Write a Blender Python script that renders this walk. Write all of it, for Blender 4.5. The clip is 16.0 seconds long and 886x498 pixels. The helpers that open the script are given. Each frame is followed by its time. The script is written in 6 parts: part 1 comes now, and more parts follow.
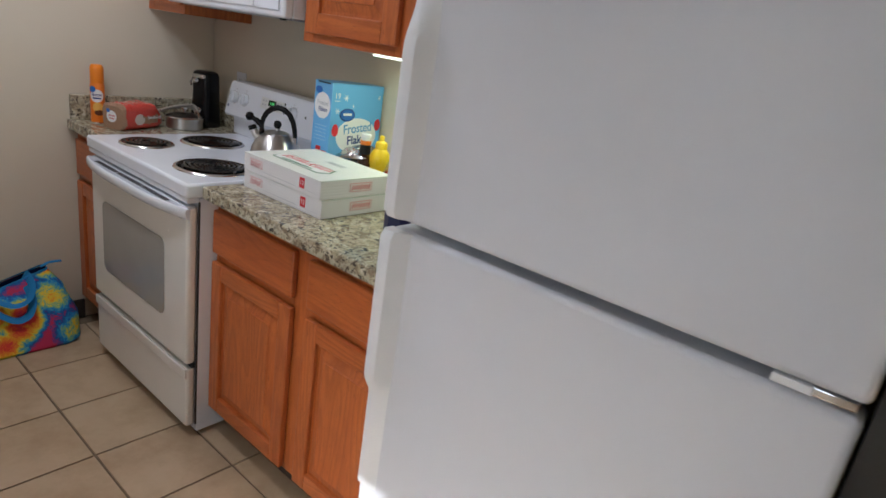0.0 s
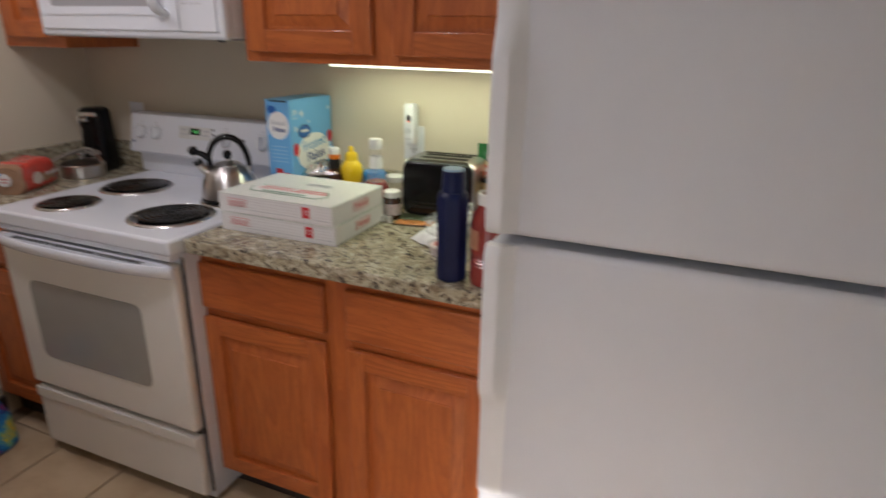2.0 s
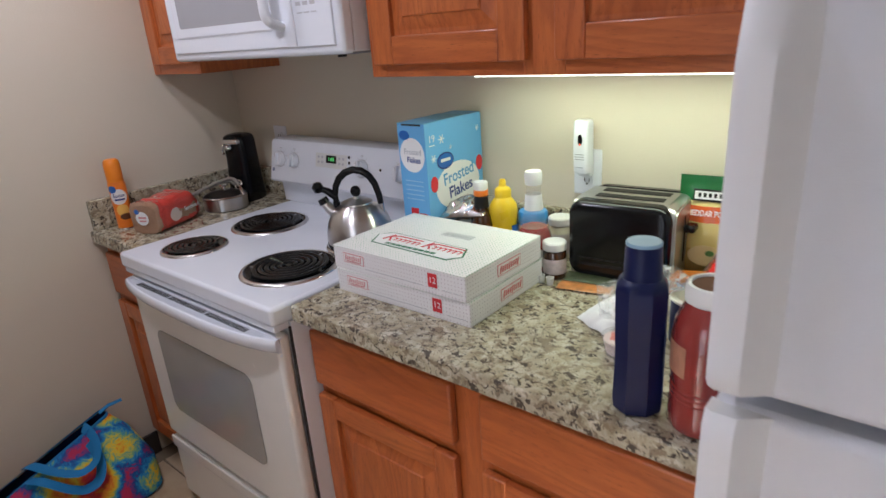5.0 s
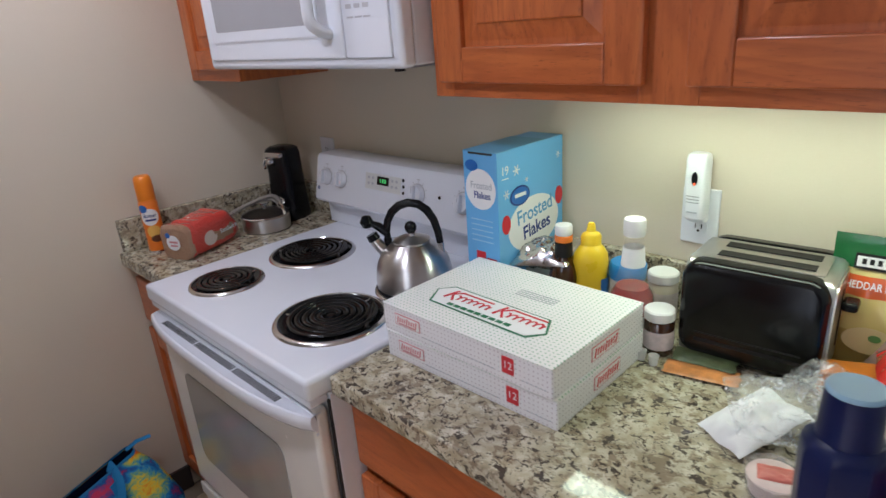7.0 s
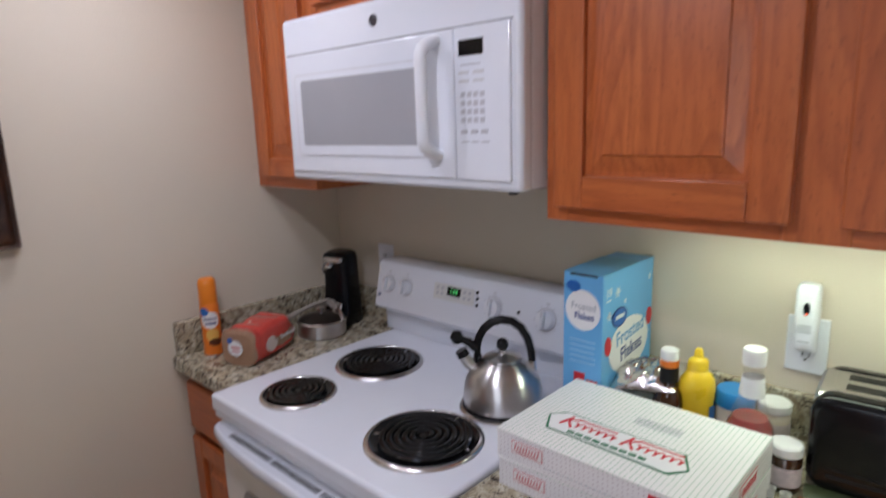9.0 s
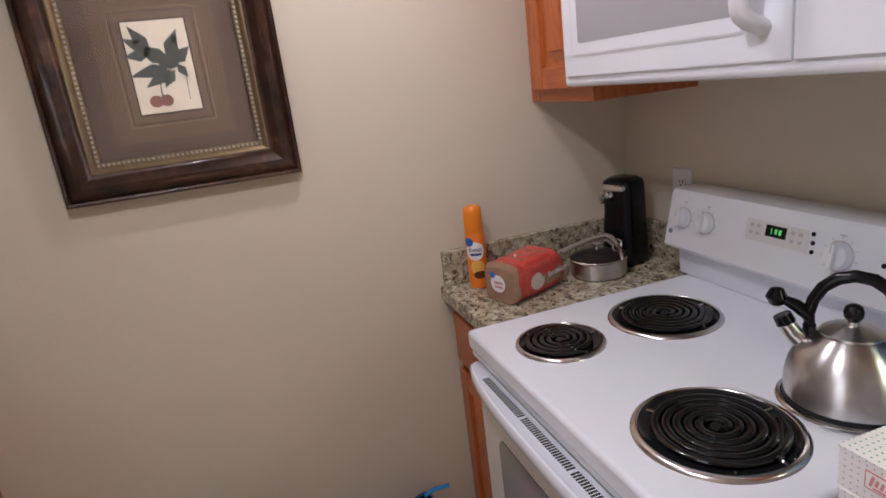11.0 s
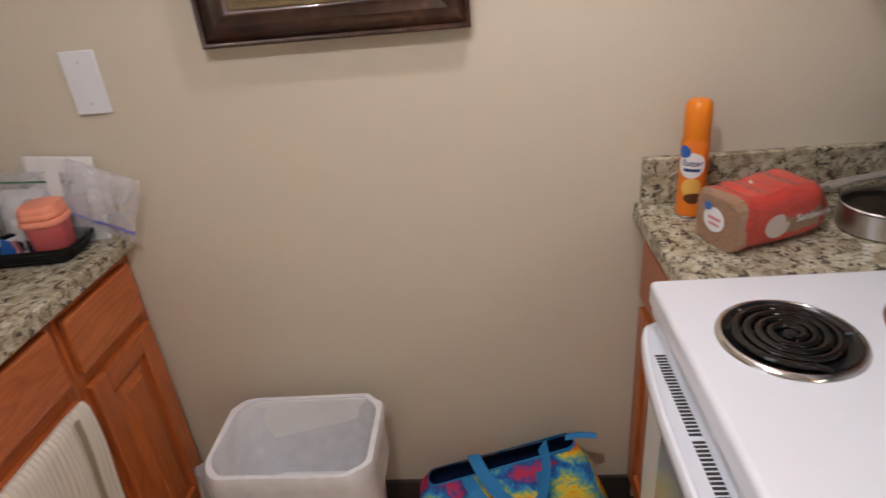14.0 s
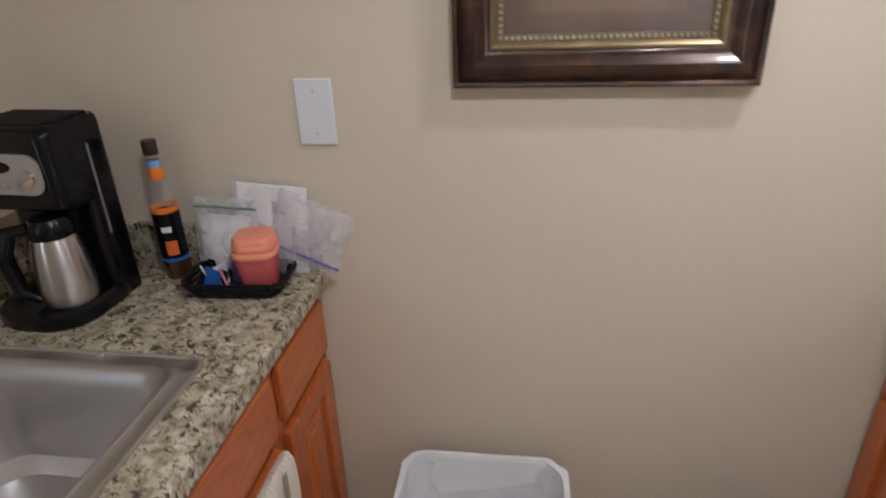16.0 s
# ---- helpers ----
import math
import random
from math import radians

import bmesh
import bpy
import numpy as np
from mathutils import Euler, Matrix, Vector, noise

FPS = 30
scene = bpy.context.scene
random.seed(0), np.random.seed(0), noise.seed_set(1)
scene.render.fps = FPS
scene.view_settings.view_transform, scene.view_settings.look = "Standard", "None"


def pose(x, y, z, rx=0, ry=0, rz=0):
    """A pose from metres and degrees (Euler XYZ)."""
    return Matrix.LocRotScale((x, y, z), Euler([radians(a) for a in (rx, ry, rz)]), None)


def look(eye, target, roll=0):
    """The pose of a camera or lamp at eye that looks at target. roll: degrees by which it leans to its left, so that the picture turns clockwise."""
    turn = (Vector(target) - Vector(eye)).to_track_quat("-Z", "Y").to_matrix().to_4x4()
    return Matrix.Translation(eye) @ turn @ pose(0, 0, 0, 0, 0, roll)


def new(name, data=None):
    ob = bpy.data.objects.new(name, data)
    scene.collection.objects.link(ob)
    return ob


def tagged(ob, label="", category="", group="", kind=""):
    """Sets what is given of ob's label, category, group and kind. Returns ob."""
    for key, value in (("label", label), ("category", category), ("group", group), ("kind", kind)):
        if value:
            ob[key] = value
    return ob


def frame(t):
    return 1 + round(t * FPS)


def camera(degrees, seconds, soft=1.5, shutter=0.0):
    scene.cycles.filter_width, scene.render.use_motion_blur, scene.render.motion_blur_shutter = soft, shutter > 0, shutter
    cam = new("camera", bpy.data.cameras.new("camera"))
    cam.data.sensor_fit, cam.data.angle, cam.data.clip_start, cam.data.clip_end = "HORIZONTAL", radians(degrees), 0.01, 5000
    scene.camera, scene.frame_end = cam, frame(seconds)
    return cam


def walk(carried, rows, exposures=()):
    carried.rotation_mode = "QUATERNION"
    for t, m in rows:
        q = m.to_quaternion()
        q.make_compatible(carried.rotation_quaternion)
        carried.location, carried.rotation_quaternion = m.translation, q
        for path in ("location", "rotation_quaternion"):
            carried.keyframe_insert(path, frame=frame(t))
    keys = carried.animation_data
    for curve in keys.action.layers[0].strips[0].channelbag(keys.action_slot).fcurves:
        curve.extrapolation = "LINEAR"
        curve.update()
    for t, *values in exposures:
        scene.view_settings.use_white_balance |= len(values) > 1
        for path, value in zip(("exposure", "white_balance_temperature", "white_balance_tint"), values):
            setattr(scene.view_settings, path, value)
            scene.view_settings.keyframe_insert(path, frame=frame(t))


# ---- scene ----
cam = camera(72.8, 16.0, shutter=0.5)
PATH = [
    (0, (2.792, -1.578, 1.422), (1.623, -0.083, 0.791), 8.9),
    (0.5, (2.655, -1.572, 1.446), (1.587, -0.037, 0.738), 7.7),
    (1, (2.537, -1.69, 1.443), (1.754, -0.002, 0.709), 3.3),
    (1.5, (2.451, -1.78, 1.464), (1.915, 0.007, 0.744), 3.1),
    (2, (2.372, -1.822, 1.464), (1.65, -0.085, 0.786), 1.0),
    (2.5, (2.33, -1.854, 1.475), (1.399, -0.187, 0.879), -1.0),
    (3, (2.329, -1.808, 1.462), (1.404, -0.155, 0.82), -0.8),
    (3.5, (2.326, -1.626, 1.448), (1.275, -0.052, 0.802), -2.6),
    (4, (2.332, -1.461, 1.46), (1.089, -0.043, 0.794), -4.6),
    (4.2, (2.312, -1.447, 1.466), (1.091, -0.016, 0.785), -4.2),
    (6.3, (2.039, -1.161, 1.468), (0.703, 0.164, 0.789), -3.9),
    (6.5, (2.047, -1.152, 1.477), (0.663, 0.127, 0.808), -4.4),
    (7, (1.952, -1.162, 1.506), (0.614, 0.149, 0.806), -4.2),
    (7.5, (1.855, -1.212, 1.52), (0.643, 0.218, 0.824), -3.5),
    (8, (1.842, -1.278, 1.576), (0.58, 0.176, 1.035), -1.1),
    (8.5, (1.793, -1.334, 1.621), (0.482, 0.17, 1.478), -2.4),
    (9, (1.757, -1.318, 1.566), (0.414, 0.107, 1.16), -1.8),
    (9.5, (1.731, -1.261, 1.541), (0.131, -0.145, 1.098), -4.2),
    (10, (1.676, -1.142, 1.514), (-0.163, -0.475, 1.096), -7.1),
    (10.2, (1.657, -1.116, 1.492), (-0.218, -0.549, 1.086), -7.6),
    (12.5, (1.363, -1.124, 1.484), (-0.332, -0.441, 0.671), -4.8),
    (13, (1.285, -0.998, 1.443), (-0.522, -0.655, 0.658), -5.0),
    (13.5, (1.245, -0.952, 1.443), (-0.554, -0.907, 0.569), -5.6),
    (14, (1.237, -0.957, 1.444), (-0.544, -1.122, 0.55), -5.5),
    (14.5, (1.251, -1.013, 1.454), (-0.508, -1.316, 0.553), -6.6),
    (15, (1.205, -1.139, 1.461), (-0.553, -1.387, 0.54), -5.4),
    (15.5, (1.189, -1.263, 1.476), (-0.572, -1.506, 0.559), -3.9),
    (16, (1.144, -1.361, 1.505), (-0.647, -1.638, 0.658), -2.1),
]
EXPOSURES = [(0, 0.0, 5950, 7), (0.5, -0.16, 6300, 11), (0.8, -0.2, 6400, 12), (1.5, -0.35, 6500, 16), (2.0, -0.30, 6550, 13), (3.5, 0.04, 6250, 13), (6.5, 0.07, 5800, 14), (7.0, 0.0, 5800, 13), (7.5, -0.12, 5800, 10), (8.5, -0.04, 6400, 27), (9.0, -0.08, 5850, 15), (9.5, 0.06, 5950, 17), (10.2, 0.08, 6100, 18), (12.5, 0.26, 6700, 14), (13.5, 0.38, 6700, 14), (14.5, 0.42, 6450, 10), (16, 0.42, 6050, 8)]
walk(cam, [(t, look(eye, target, roll)) for t, eye, target, roll in PATH], EXPOSURES)

# ---- light ----
SUN = (0.10, 0.82, -0.568)          # the way the sun shines: in by the glass door, onto the floor and the foot of the fridge
world = bpy.data.worlds.new("world")
scene.world = world
world.use_nodes = True
sky = world.node_tree.nodes.new("ShaderNodeTexSky")
sky.sky_type, sky.sun_disc = "NISHITA", False
sky.sun_elevation, sky.sun_rotation = radians(34.5), radians(173)
world.node_tree.links.new(sky.outputs[0], world.node_tree.nodes["Background"].inputs[0])
world.node_tree.nodes["Background"].inputs[1].default_value = 0.12


def lamp(name, kind, m, energy, colour, **more):
    data = bpy.data.lights.new(name, kind)
    data.energy, data.color = energy, colour
    for key, value in more.items():
        if key == "size":
            data.size = value
        elif key == "size_y":
            data.shape, data.size_y = "RECTANGLE", value
        elif key == "angle":
            data.angle = value
    ob = new(name, data)
    ob.matrix_world = m
    return ob


lamp("sun_light", "SUN", look((0, 0, 3), Vector((0, 0, 3)) + Vector(SUN)), 4.5, (1, 0.95, 0.88), angle=radians(0.6))
lamp("door_sky_light", "AREA", look((2.10, -2.93, 1.08), (2.10, 0, 1.03)), 5.8, (0.86, 0.92, 1.0), size=0.88, size_y=1.95)
lamp("ceiling_bulb_light", "AREA", look((0.40, -0.78, 2.135), (0.40, -0.781, 0.0)), 3.1, (0.97, 0.945, 1.0), size=0.07)
lamp("ceiling_bulb_light", "AREA", look((1.08, -1.18, 2.135), (1.08, -1.181, 0.0)), 7.0, (0.97, 0.945, 1.0), size=0.10)
lamp("counter_tube_light", "AREA", look((1.650, -0.172, 1.3610), (1.650, -0.173, 0.9)), 1.65, (0.88, 1.0, 0.68), size=0.67, size_y=0.07)

# ---- materials ----


class Nodes:
    """A short way to write node trees."""

    def __init__(self, name):
        self.mat = bpy.data.materials.new(name)
        self.mat.use_nodes = True
        self.tree = self.mat.node_tree
        self.bsdf = self.tree.nodes["Principled BSDF"]

    def add(self, kind, links=(), **props):
        node = self.tree.nodes.new("ShaderNode" + kind)
        for key, value in props.items():
            if key == "op":
                node.operation = value
            elif key == "blend":
                node.data_type, node.blend_type = "RGBA", value
            elif key == "feature":
                node.feature = value
            else:
                node.inputs[key].default_value = value
        for slot, source in links:
            self.tree.links.new(source, node.inputs[slot])
        return node

    def where(self, scale=(1, 1, 1), random_shift=False):
        at = self.add("TexCoord").outputs["Object"]
        if random_shift:
            info = self.add("ObjectInfo")
            off = self.add("VectorMath", [(0, info.outputs["Random"])], op="MULTIPLY")
            off.inputs[1].default_value = (7.3, 3.1, 5.7)
            at = self.add("VectorMath", [(0, at), (1, off.outputs[0])], op="ADD").outputs[0]
        return self.add("Mapping", [("Vector", at)], Scale=scale).outputs[0]

    def noise(self, at, scale, detail=3.0, rough=0.5, distort=0.0):
        return self.add("TexNoise", [("Vector", at)], Scale=scale, Detail=detail, Roughness=rough, Distortion=distort).outputs["Fac"]

    def ramp(self, source, *stops, hard=False):
        node = self.add("ValToRGB", [("Fac", source)])
        ramp = node.color_ramp
        if hard:
            ramp.interpolation = "CONSTANT"
        while len(ramp.elements) < len(stops):
            ramp.elements.new(0.5)
        for element, (place, colour) in zip(ramp.elements, stops):
            element.position, element.color = place, (*colour, 1)
        return node.outputs["Color"]

    def mix(self, fac, a, b, blend="MIX"):
        node = self.tree.nodes.new("ShaderNodeMix")
        node.data_type, node.blend_type = "RGBA", blend
        for slot, value in ((0, fac), (6, a), (7, b)):
            if isinstance(value, (int, float)):
                node.inputs[slot].default_value = value
            elif isinstance(value, tuple):
                node.inputs[slot].default_value = (*value, 1)
            else:
                self.tree.links.new(value, node.inputs[slot])
        return node.outputs[2]

    def math(self, op, a, b=0.0):
        node = self.tree.nodes.new("ShaderNodeMath")
        node.operation = op
        for slot, value in ((0, a), (1, b)):
            if isinstance(value, (int, float)):
                node.inputs[slot].default_value = value
            else:
                self.tree.links.new(value, node.inputs[slot])
        return node.outputs[0]

    def base(self, source):
        self.tree.links.new(source, self.bsdf.inputs["Base Color"])

    def set(self, **values):
        for key, value in values.items():
            slot = self.bsdf.inputs[key.replace("_", " ")]
            if isinstance(value, (int, float, tuple)):
                slot.default_value = value
            else:
                self.tree.links.new(value, slot)
        return self

    def bump(self, height, strength=0.2, distance=0.002):
        node = self.add("Bump", [("Height", height)], Strength=strength, Distance=distance)
        self.tree.links.new(node.outputs[0], self.bsdf.inputs["Normal"])


def paint(name, colour, rough=0.5, metal=0.0, vary=0.06, size=12.0, bump=0.05, coat=0.0, fine=300.0, spec=0.5):
    """A plain surface with uneven tone, wear in its gloss and fine relief."""
    n = Nodes(name)
    at = n.where()
    cloud = n.noise(at, size, 4)
    n.base(n.mix(cloud, tuple(c * (1 - vary) for c in colour), tuple(min(1, c * (1 + vary)) for c in colour)))
    grain = n.noise(at, fine, 2)
    n.set(Roughness=n.math("ADD", n.math("MULTIPLY", cloud, 0.14), rough - 0.07), Metallic=metal, Coat_Weight=coat, Specular_IOR_Level=spec)
    if bump:
        n.bump(grain, bump, 0.001)
    return n.mat


def wall_paint(name, a, b):
    n = Nodes(name)
    at = n.where()
    n.base(n.mix(n.noise(at, 1.7, 4), a, b))
    n.set(Roughness=n.math("ADD", n.math("MULTIPLY", n.noise(at, 5, 3), 0.2), 0.42), Specular_IOR_Level=0.3)
    n.bump(n.math("ADD", n.noise(at, 160, 3), n.math("MULTIPLY", n.noise(at, 28, 2), 0.8)), 0.14, 0.003)
    return n.mat


def wood(name, scale):
    """Orange-stained oak: arched growth rings along one axis, open pores, glossy varnish."""
    n = Nodes(name)
    at = n.where(scale, True)
    field = n.noise(at, 5.0, 2, 0.42, 0.25)
    ring = n.math("FRACT", n.math("MULTIPLY", field, 27.0))
    late = n.ramp(ring, (0.0, (0.0, 0.0, 0.0)), (0.42, (0.12, 0.12, 0.12)), (0.86, (0.95, 0.95, 0.95)), (1.0, (0.0, 0.0, 0.0)))
    streak = n.noise(at, 85, 3, 0.6)
    pore = n.noise(at, 330, 2, 0.7)
    broad = n.noise(at, 9, 2, 0.5)
    tone = n.ramp(broad, (0.30, (0.45, 0.108, 0.024)), (0.70, (0.58, 0.166, 0.040)))
    tone = n.mix(n.math("MULTIPLY", late, 0.52), tone, (0.26, 0.056, 0.012))
    tone = n.mix(n.ramp(streak, (0.34, (0.42, 0.42, 0.42)), (0.58, (0, 0, 0))), tone, (0.24, 0.052, 0.011))
    tone = n.mix(n.ramp(pore, (0.27, (0.8, 0.8, 0.8)), (0.40, (0, 0, 0))), tone, (0.15, 0.036, 0.010))
    info = n.add("ObjectInfo")
    n.base(n.mix(0.22, tone, n.ramp(info.outputs["Random"], (0.0, (0.42, 0.098, 0.021)), (1.0, (0.58, 0.164, 0.040)))))
    n.set(Roughness=n.math("ADD", n.math("MULTIPLY", streak, 0.16), 0.32), Coat_Weight=0.30, Coat_Roughness=0.20)
    n.bump(n.math("ADD", streak, pore), 0.14, 0.0012)
    return n.mat


def granite():
    n = Nodes("granite")
    at = n.where()
    warp = n.add("VectorMath", [(0, at)], op="ADD")
    wob = n.add("TexNoise", [("Vector", at)], Scale=60.0, Detail=3.0)
    amount = n.add("VectorMath", [(0, wob.outputs["Color"])], op="SCALE", Scale=0.032)
    n.tree.links.new(amount.outputs[0], warp.inputs[1])
    warped = warp.outputs[0]
    cell = n.add("TexVoronoi", [("Vector", warped)], Scale=66.0)
    grey = n.add("SeparateColor", [(0, cell.outputs["Color"])]).outputs[0]
    cream = n.ramp(n.noise(at, 34, 4, 0.55, 0.6), (0.30, (0.29, 0.250, 0.155)), (0.46, (0.45, 0.415, 0.290)), (0.64, (0.61, 0.58, 0.455)))
    tone = n.mix(0.40, cream, n.ramp(grey, (0.0, (0.24, 0.19, 0.12)), (0.20, (0.40, 0.33, 0.22)), (0.50, (0.50, 0.44, 0.32)), (0.82, (0.64, 0.59, 0.47)), hard=True))
    smoke = n.ramp(n.noise(warped, 52, 3, 0.5, 0.7), (0.52, (0, 0, 0)), (0.60, (0.8, 0.8, 0.8)))
    tone = n.mix(smoke, tone, (0.215, 0.165, 0.108))
    fleck = n.ramp(n.noise(warped, 66, 2, 0.5, 0.7), (0.580, (0, 0, 0)), (0.615, (1, 1, 1)))
    tone = n.mix(fleck, tone, (0.078, 0.064, 0.050))
    small = n.ramp(n.noise(at, 130, 2, 0.6, 0.6), (0.62, (0, 0, 0)), (0.655, (0.75, 0.75, 0.75)))
    tone = n.mix(small, tone, (0.035, 0.031, 0.028))
    n.base(n.mix(n.ramp(n.noise(at, 11, 3), (0.50, (0, 0, 0)), (0.74, (0.36, 0.36, 0.36))), tone, (0.17, 0.135, 0.095)))
    n.set(Roughness=n.math("ADD", n.math("MULTIPLY", n.noise(at, 6, 2), 0.03), 0.045))
    return n.mat


def tile_stone():
    n = Nodes("tile_stone")
    at = n.where((1, 1, 1), True)
    cloud = n.noise(at, 7, 5, 0.6)
    tone = n.ramp(cloud, (0.3, (0.42, 0.30, 0.185)), (0.55, (0.54, 0.41, 0.27)), (0.8, (0.60, 0.475, 0.33)))
    info = n.add("ObjectInfo")
    n.base(n.mix(n.math("MULTIPLY", info.outputs["Random"], 0.3), tone, (0.46, 0.33, 0.20)))
    n.set(Roughness=n.math("ADD", n.math("MULTIPLY", n.noise(at, 40, 3), 0.2), 0.25))
    n.bump(n.noise(at, 60, 4), 0.12, 0.002)
    return n.mat


def steel(name, rough=0.26, scale=(1, 1, 30), turn=False, tone=1.0):
    n = Nodes(name)
    at = n.where(scale)
    brush = n.noise(at, 40, 2)
    n.base(n.mix(brush, tuple(c * tone for c in (0.56, 0.545, 0.535)), tuple(c * tone for c in (0.63, 0.615, 0.605))))
    n.set(Metallic=1.0, Roughness=n.math("ADD", n.math("MULTIPLY", brush, 0.08), rough - 0.04))
    if turn:
        round_ = n.add("Tangent")
        round_.direction_type, round_.axis = "RADIAL", "Z"
        n.set(Anisotropic=0.8, Anisotropic_Rotation=0.25, Tangent=round_.outputs[0])
    return n.mat


def tie_dye():
    """Rainbow rings round scattered knots, with frayed edges between the colours."""
    n = Nodes("tie_dye_cloth")
    at = n.where()
    knot = n.add("TexVoronoi", [("Vector", at)], Scale=7.4, Randomness=0.9).outputs["Distance"]
    fray = n.math("MULTIPLY", n.math("SUBTRACT", n.noise(at, 34, 3, 0.55, 2.2), 0.5), 0.34)
    slow = n.math("MULTIPLY", n.math("SUBTRACT", n.noise(at, 9, 2), 0.5), 0.35)
    ring = n.math("ADD", n.math("ADD", knot, fray), slow)
    n.base(n.ramp(ring, (0.00, (0.10, 0.03, 0.22)), (0.09, (0.50, 0.02, 0.08)), (0.24, (0.74, 0.06, 0.03)), (0.36, (0.80, 0.30, 0.02)), (0.44, (0.82, 0.62, 0.04)),
                  (0.51, (0.20, 0.46, 0.24)), (0.57, (0.02, 0.27, 0.60)), (0.66, (0.012, 0.07, 0.30)), (0.76, (0.55, 0.03, 0.10))))
    n.set(Roughness=0.8)
    n.bump(n.noise(at, 400, 2), 0.2, 0.001)
    return n.mat


def glass(name, colour=(1, 1, 1), rough=0.03, ior=1.45):
    n = Nodes(name)
    n.set(Base_Color=(*colour, 1), Roughness=rough, Transmission_Weight=1.0, IOR=ior)
    return n.mat


def film(name, colour, clear=0.75, rough=0.12):
    """Thin plastic: mostly clear, with a glossy skin."""
    n = Nodes(name)
    at = n.where()
    n.set(Base_Color=(*colour, 1), Roughness=rough, Alpha=n.math("ADD", n.math("MULTIPLY", n.noise(at, 25, 3), 0.3), 1 - clear - 0.1))
    return n.mat


def crinkle(name, colour):
    """Crushed clear film: see-through between bright creases."""
    n = Nodes(name)
    at = n.where()
    fold = n.noise(at, 42, 4, 0.6, 1.2)
    n.set(Base_Color=(*colour, 1), Roughness=0.12, Alpha=n.ramp(fold, (0.40, (0.05, 0.05, 0.05)), (0.58, (0.22, 0.22, 0.22)), (0.66, (0.75, 0.75, 0.75))))
    n.bump(fold, 0.6, 0.006)
    return n.mat


def milky(name, colour):
    """Soft clear bag film with pale folds."""
    n = Nodes(name)
    at = n.where()
    fold = n.noise(at, 13, 2, 0.45, 1.2)
    n.set(Base_Color=(*colour, 1), Roughness=0.16, Alpha=n.ramp(fold, (0.35, (0.20, 0.20, 0.20)), (0.68, (0.42, 0.42, 0.42))))
    n.bump(fold, 0.5, 0.006)
    return n.mat


def glow(name, colour, strength):
    n = Nodes(name)
    n.set(Base_Color=(*colour, 1), Emission_Color=(*colour, 1), Emission_Strength=strength)
    return n.mat


def dotted(name, ground, ink, pitch, radius, axes):
    """Card printed with small dots on a square grid."""
    n = Nodes(name)
    at = n.add("SeparateXYZ", [(0, n.where((1 / pitch,) * 3))])
    total = None
    for axis in axes:
        off = n.math("SUBTRACT", n.math("FRACT", n.math("ADD", at.outputs[axis], 50.0)), 0.5)
        square = n.math("MULTIPLY", off, off)
        total = square if total is None else n.math("ADD", total, square)
    n.base(n.mix(n.math("LESS_THAN", total, radius * radius), ground, ink))
    n.set(Roughness=0.45)
    return n.mat


WALL = wall_paint("wall_paint", (0.63, 0.56, 0.445), (0.67, 0.60, 0.48))
CEILING = wall_paint("ceiling_paint", (0.79, 0.77, 0.73), (0.82, 0.80, 0.76))
OAK, OAK_ACROSS = wood("oak_upright_grain", (1, 1, 0.13)), wood("oak_level_grain", (0.13, 1, 1))
GRANITE, TILE = granite(), tile_stone()
GROUT = paint("grout", (0.20, 0.15, 0.10), 0.9, bump=0.4)
ENAMEL = paint("white_enamel", (0.75, 0.775, 0.83), 0.20, vary=0.02, bump=0.0, coat=0.3)
BISQUE = paint("oven_door_enamel", (0.80, 0.78, 0.73), 0.24, vary=0.02, bump=0.0)
FRIDGE = paint("fridge_pebble_paint", (0.625, 0.645, 0.71), 0.40, vary=0.03, size=5, bump=0.35, fine=420)
WHITE_PLASTIC = paint("white_plastic", (0.74, 0.755, 0.79), 0.35, vary=0.03)
BLACK_PLASTIC = paint("black_plastic", (0.005, 0.005, 0.006), 0.20, vary=0.2, spec=0.26)
BLACK_MATT = paint("matt_black", (0.011, 0.010, 0.010), 0.6, vary=0.3, spec=0.3)
# near-black for joints, slots and backing; beside the fridge it stands in for shade
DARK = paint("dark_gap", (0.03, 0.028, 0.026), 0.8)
GASKET = paint("grey_gasket", (0.30, 0.31, 0.33), 0.6)
TOE = paint("vinyl_toe_kick", (0.035, 0.026, 0.022), 0.55, vary=0.3)
COIL = paint("burner_coil", (0.006, 0.006, 0.006), 0.13, vary=0.4, size=60)
BOWL_BLACK = paint("black_enamel", (0.010, 0.010, 0.011), 0.16, vary=0.3)
CHROME = steel("chrome", 0.16, (1, 1, 1), tone=1.28)
STEEL = steel("brushed_steel", 0.30, (0.1, 0.1, 1.6), turn=True)
SINK_STEEL = steel("sink_steel", 0.38, (9, 0.3, 0.3), tone=0.98)
MICRO_GLASS = paint("microwave_window", (0.36, 0.36, 0.38), 0.16, vary=0.03, bump=0.0)
OVEN_GLASS = paint("oven_window", (0.36, 0.35, 0.325), 0.10, vary=0.05, bump=0.0)
PRINT_GREY = paint("grey_print", (0.46, 0.46, 0.49), 0.5)

# ---- mesh helpers ----


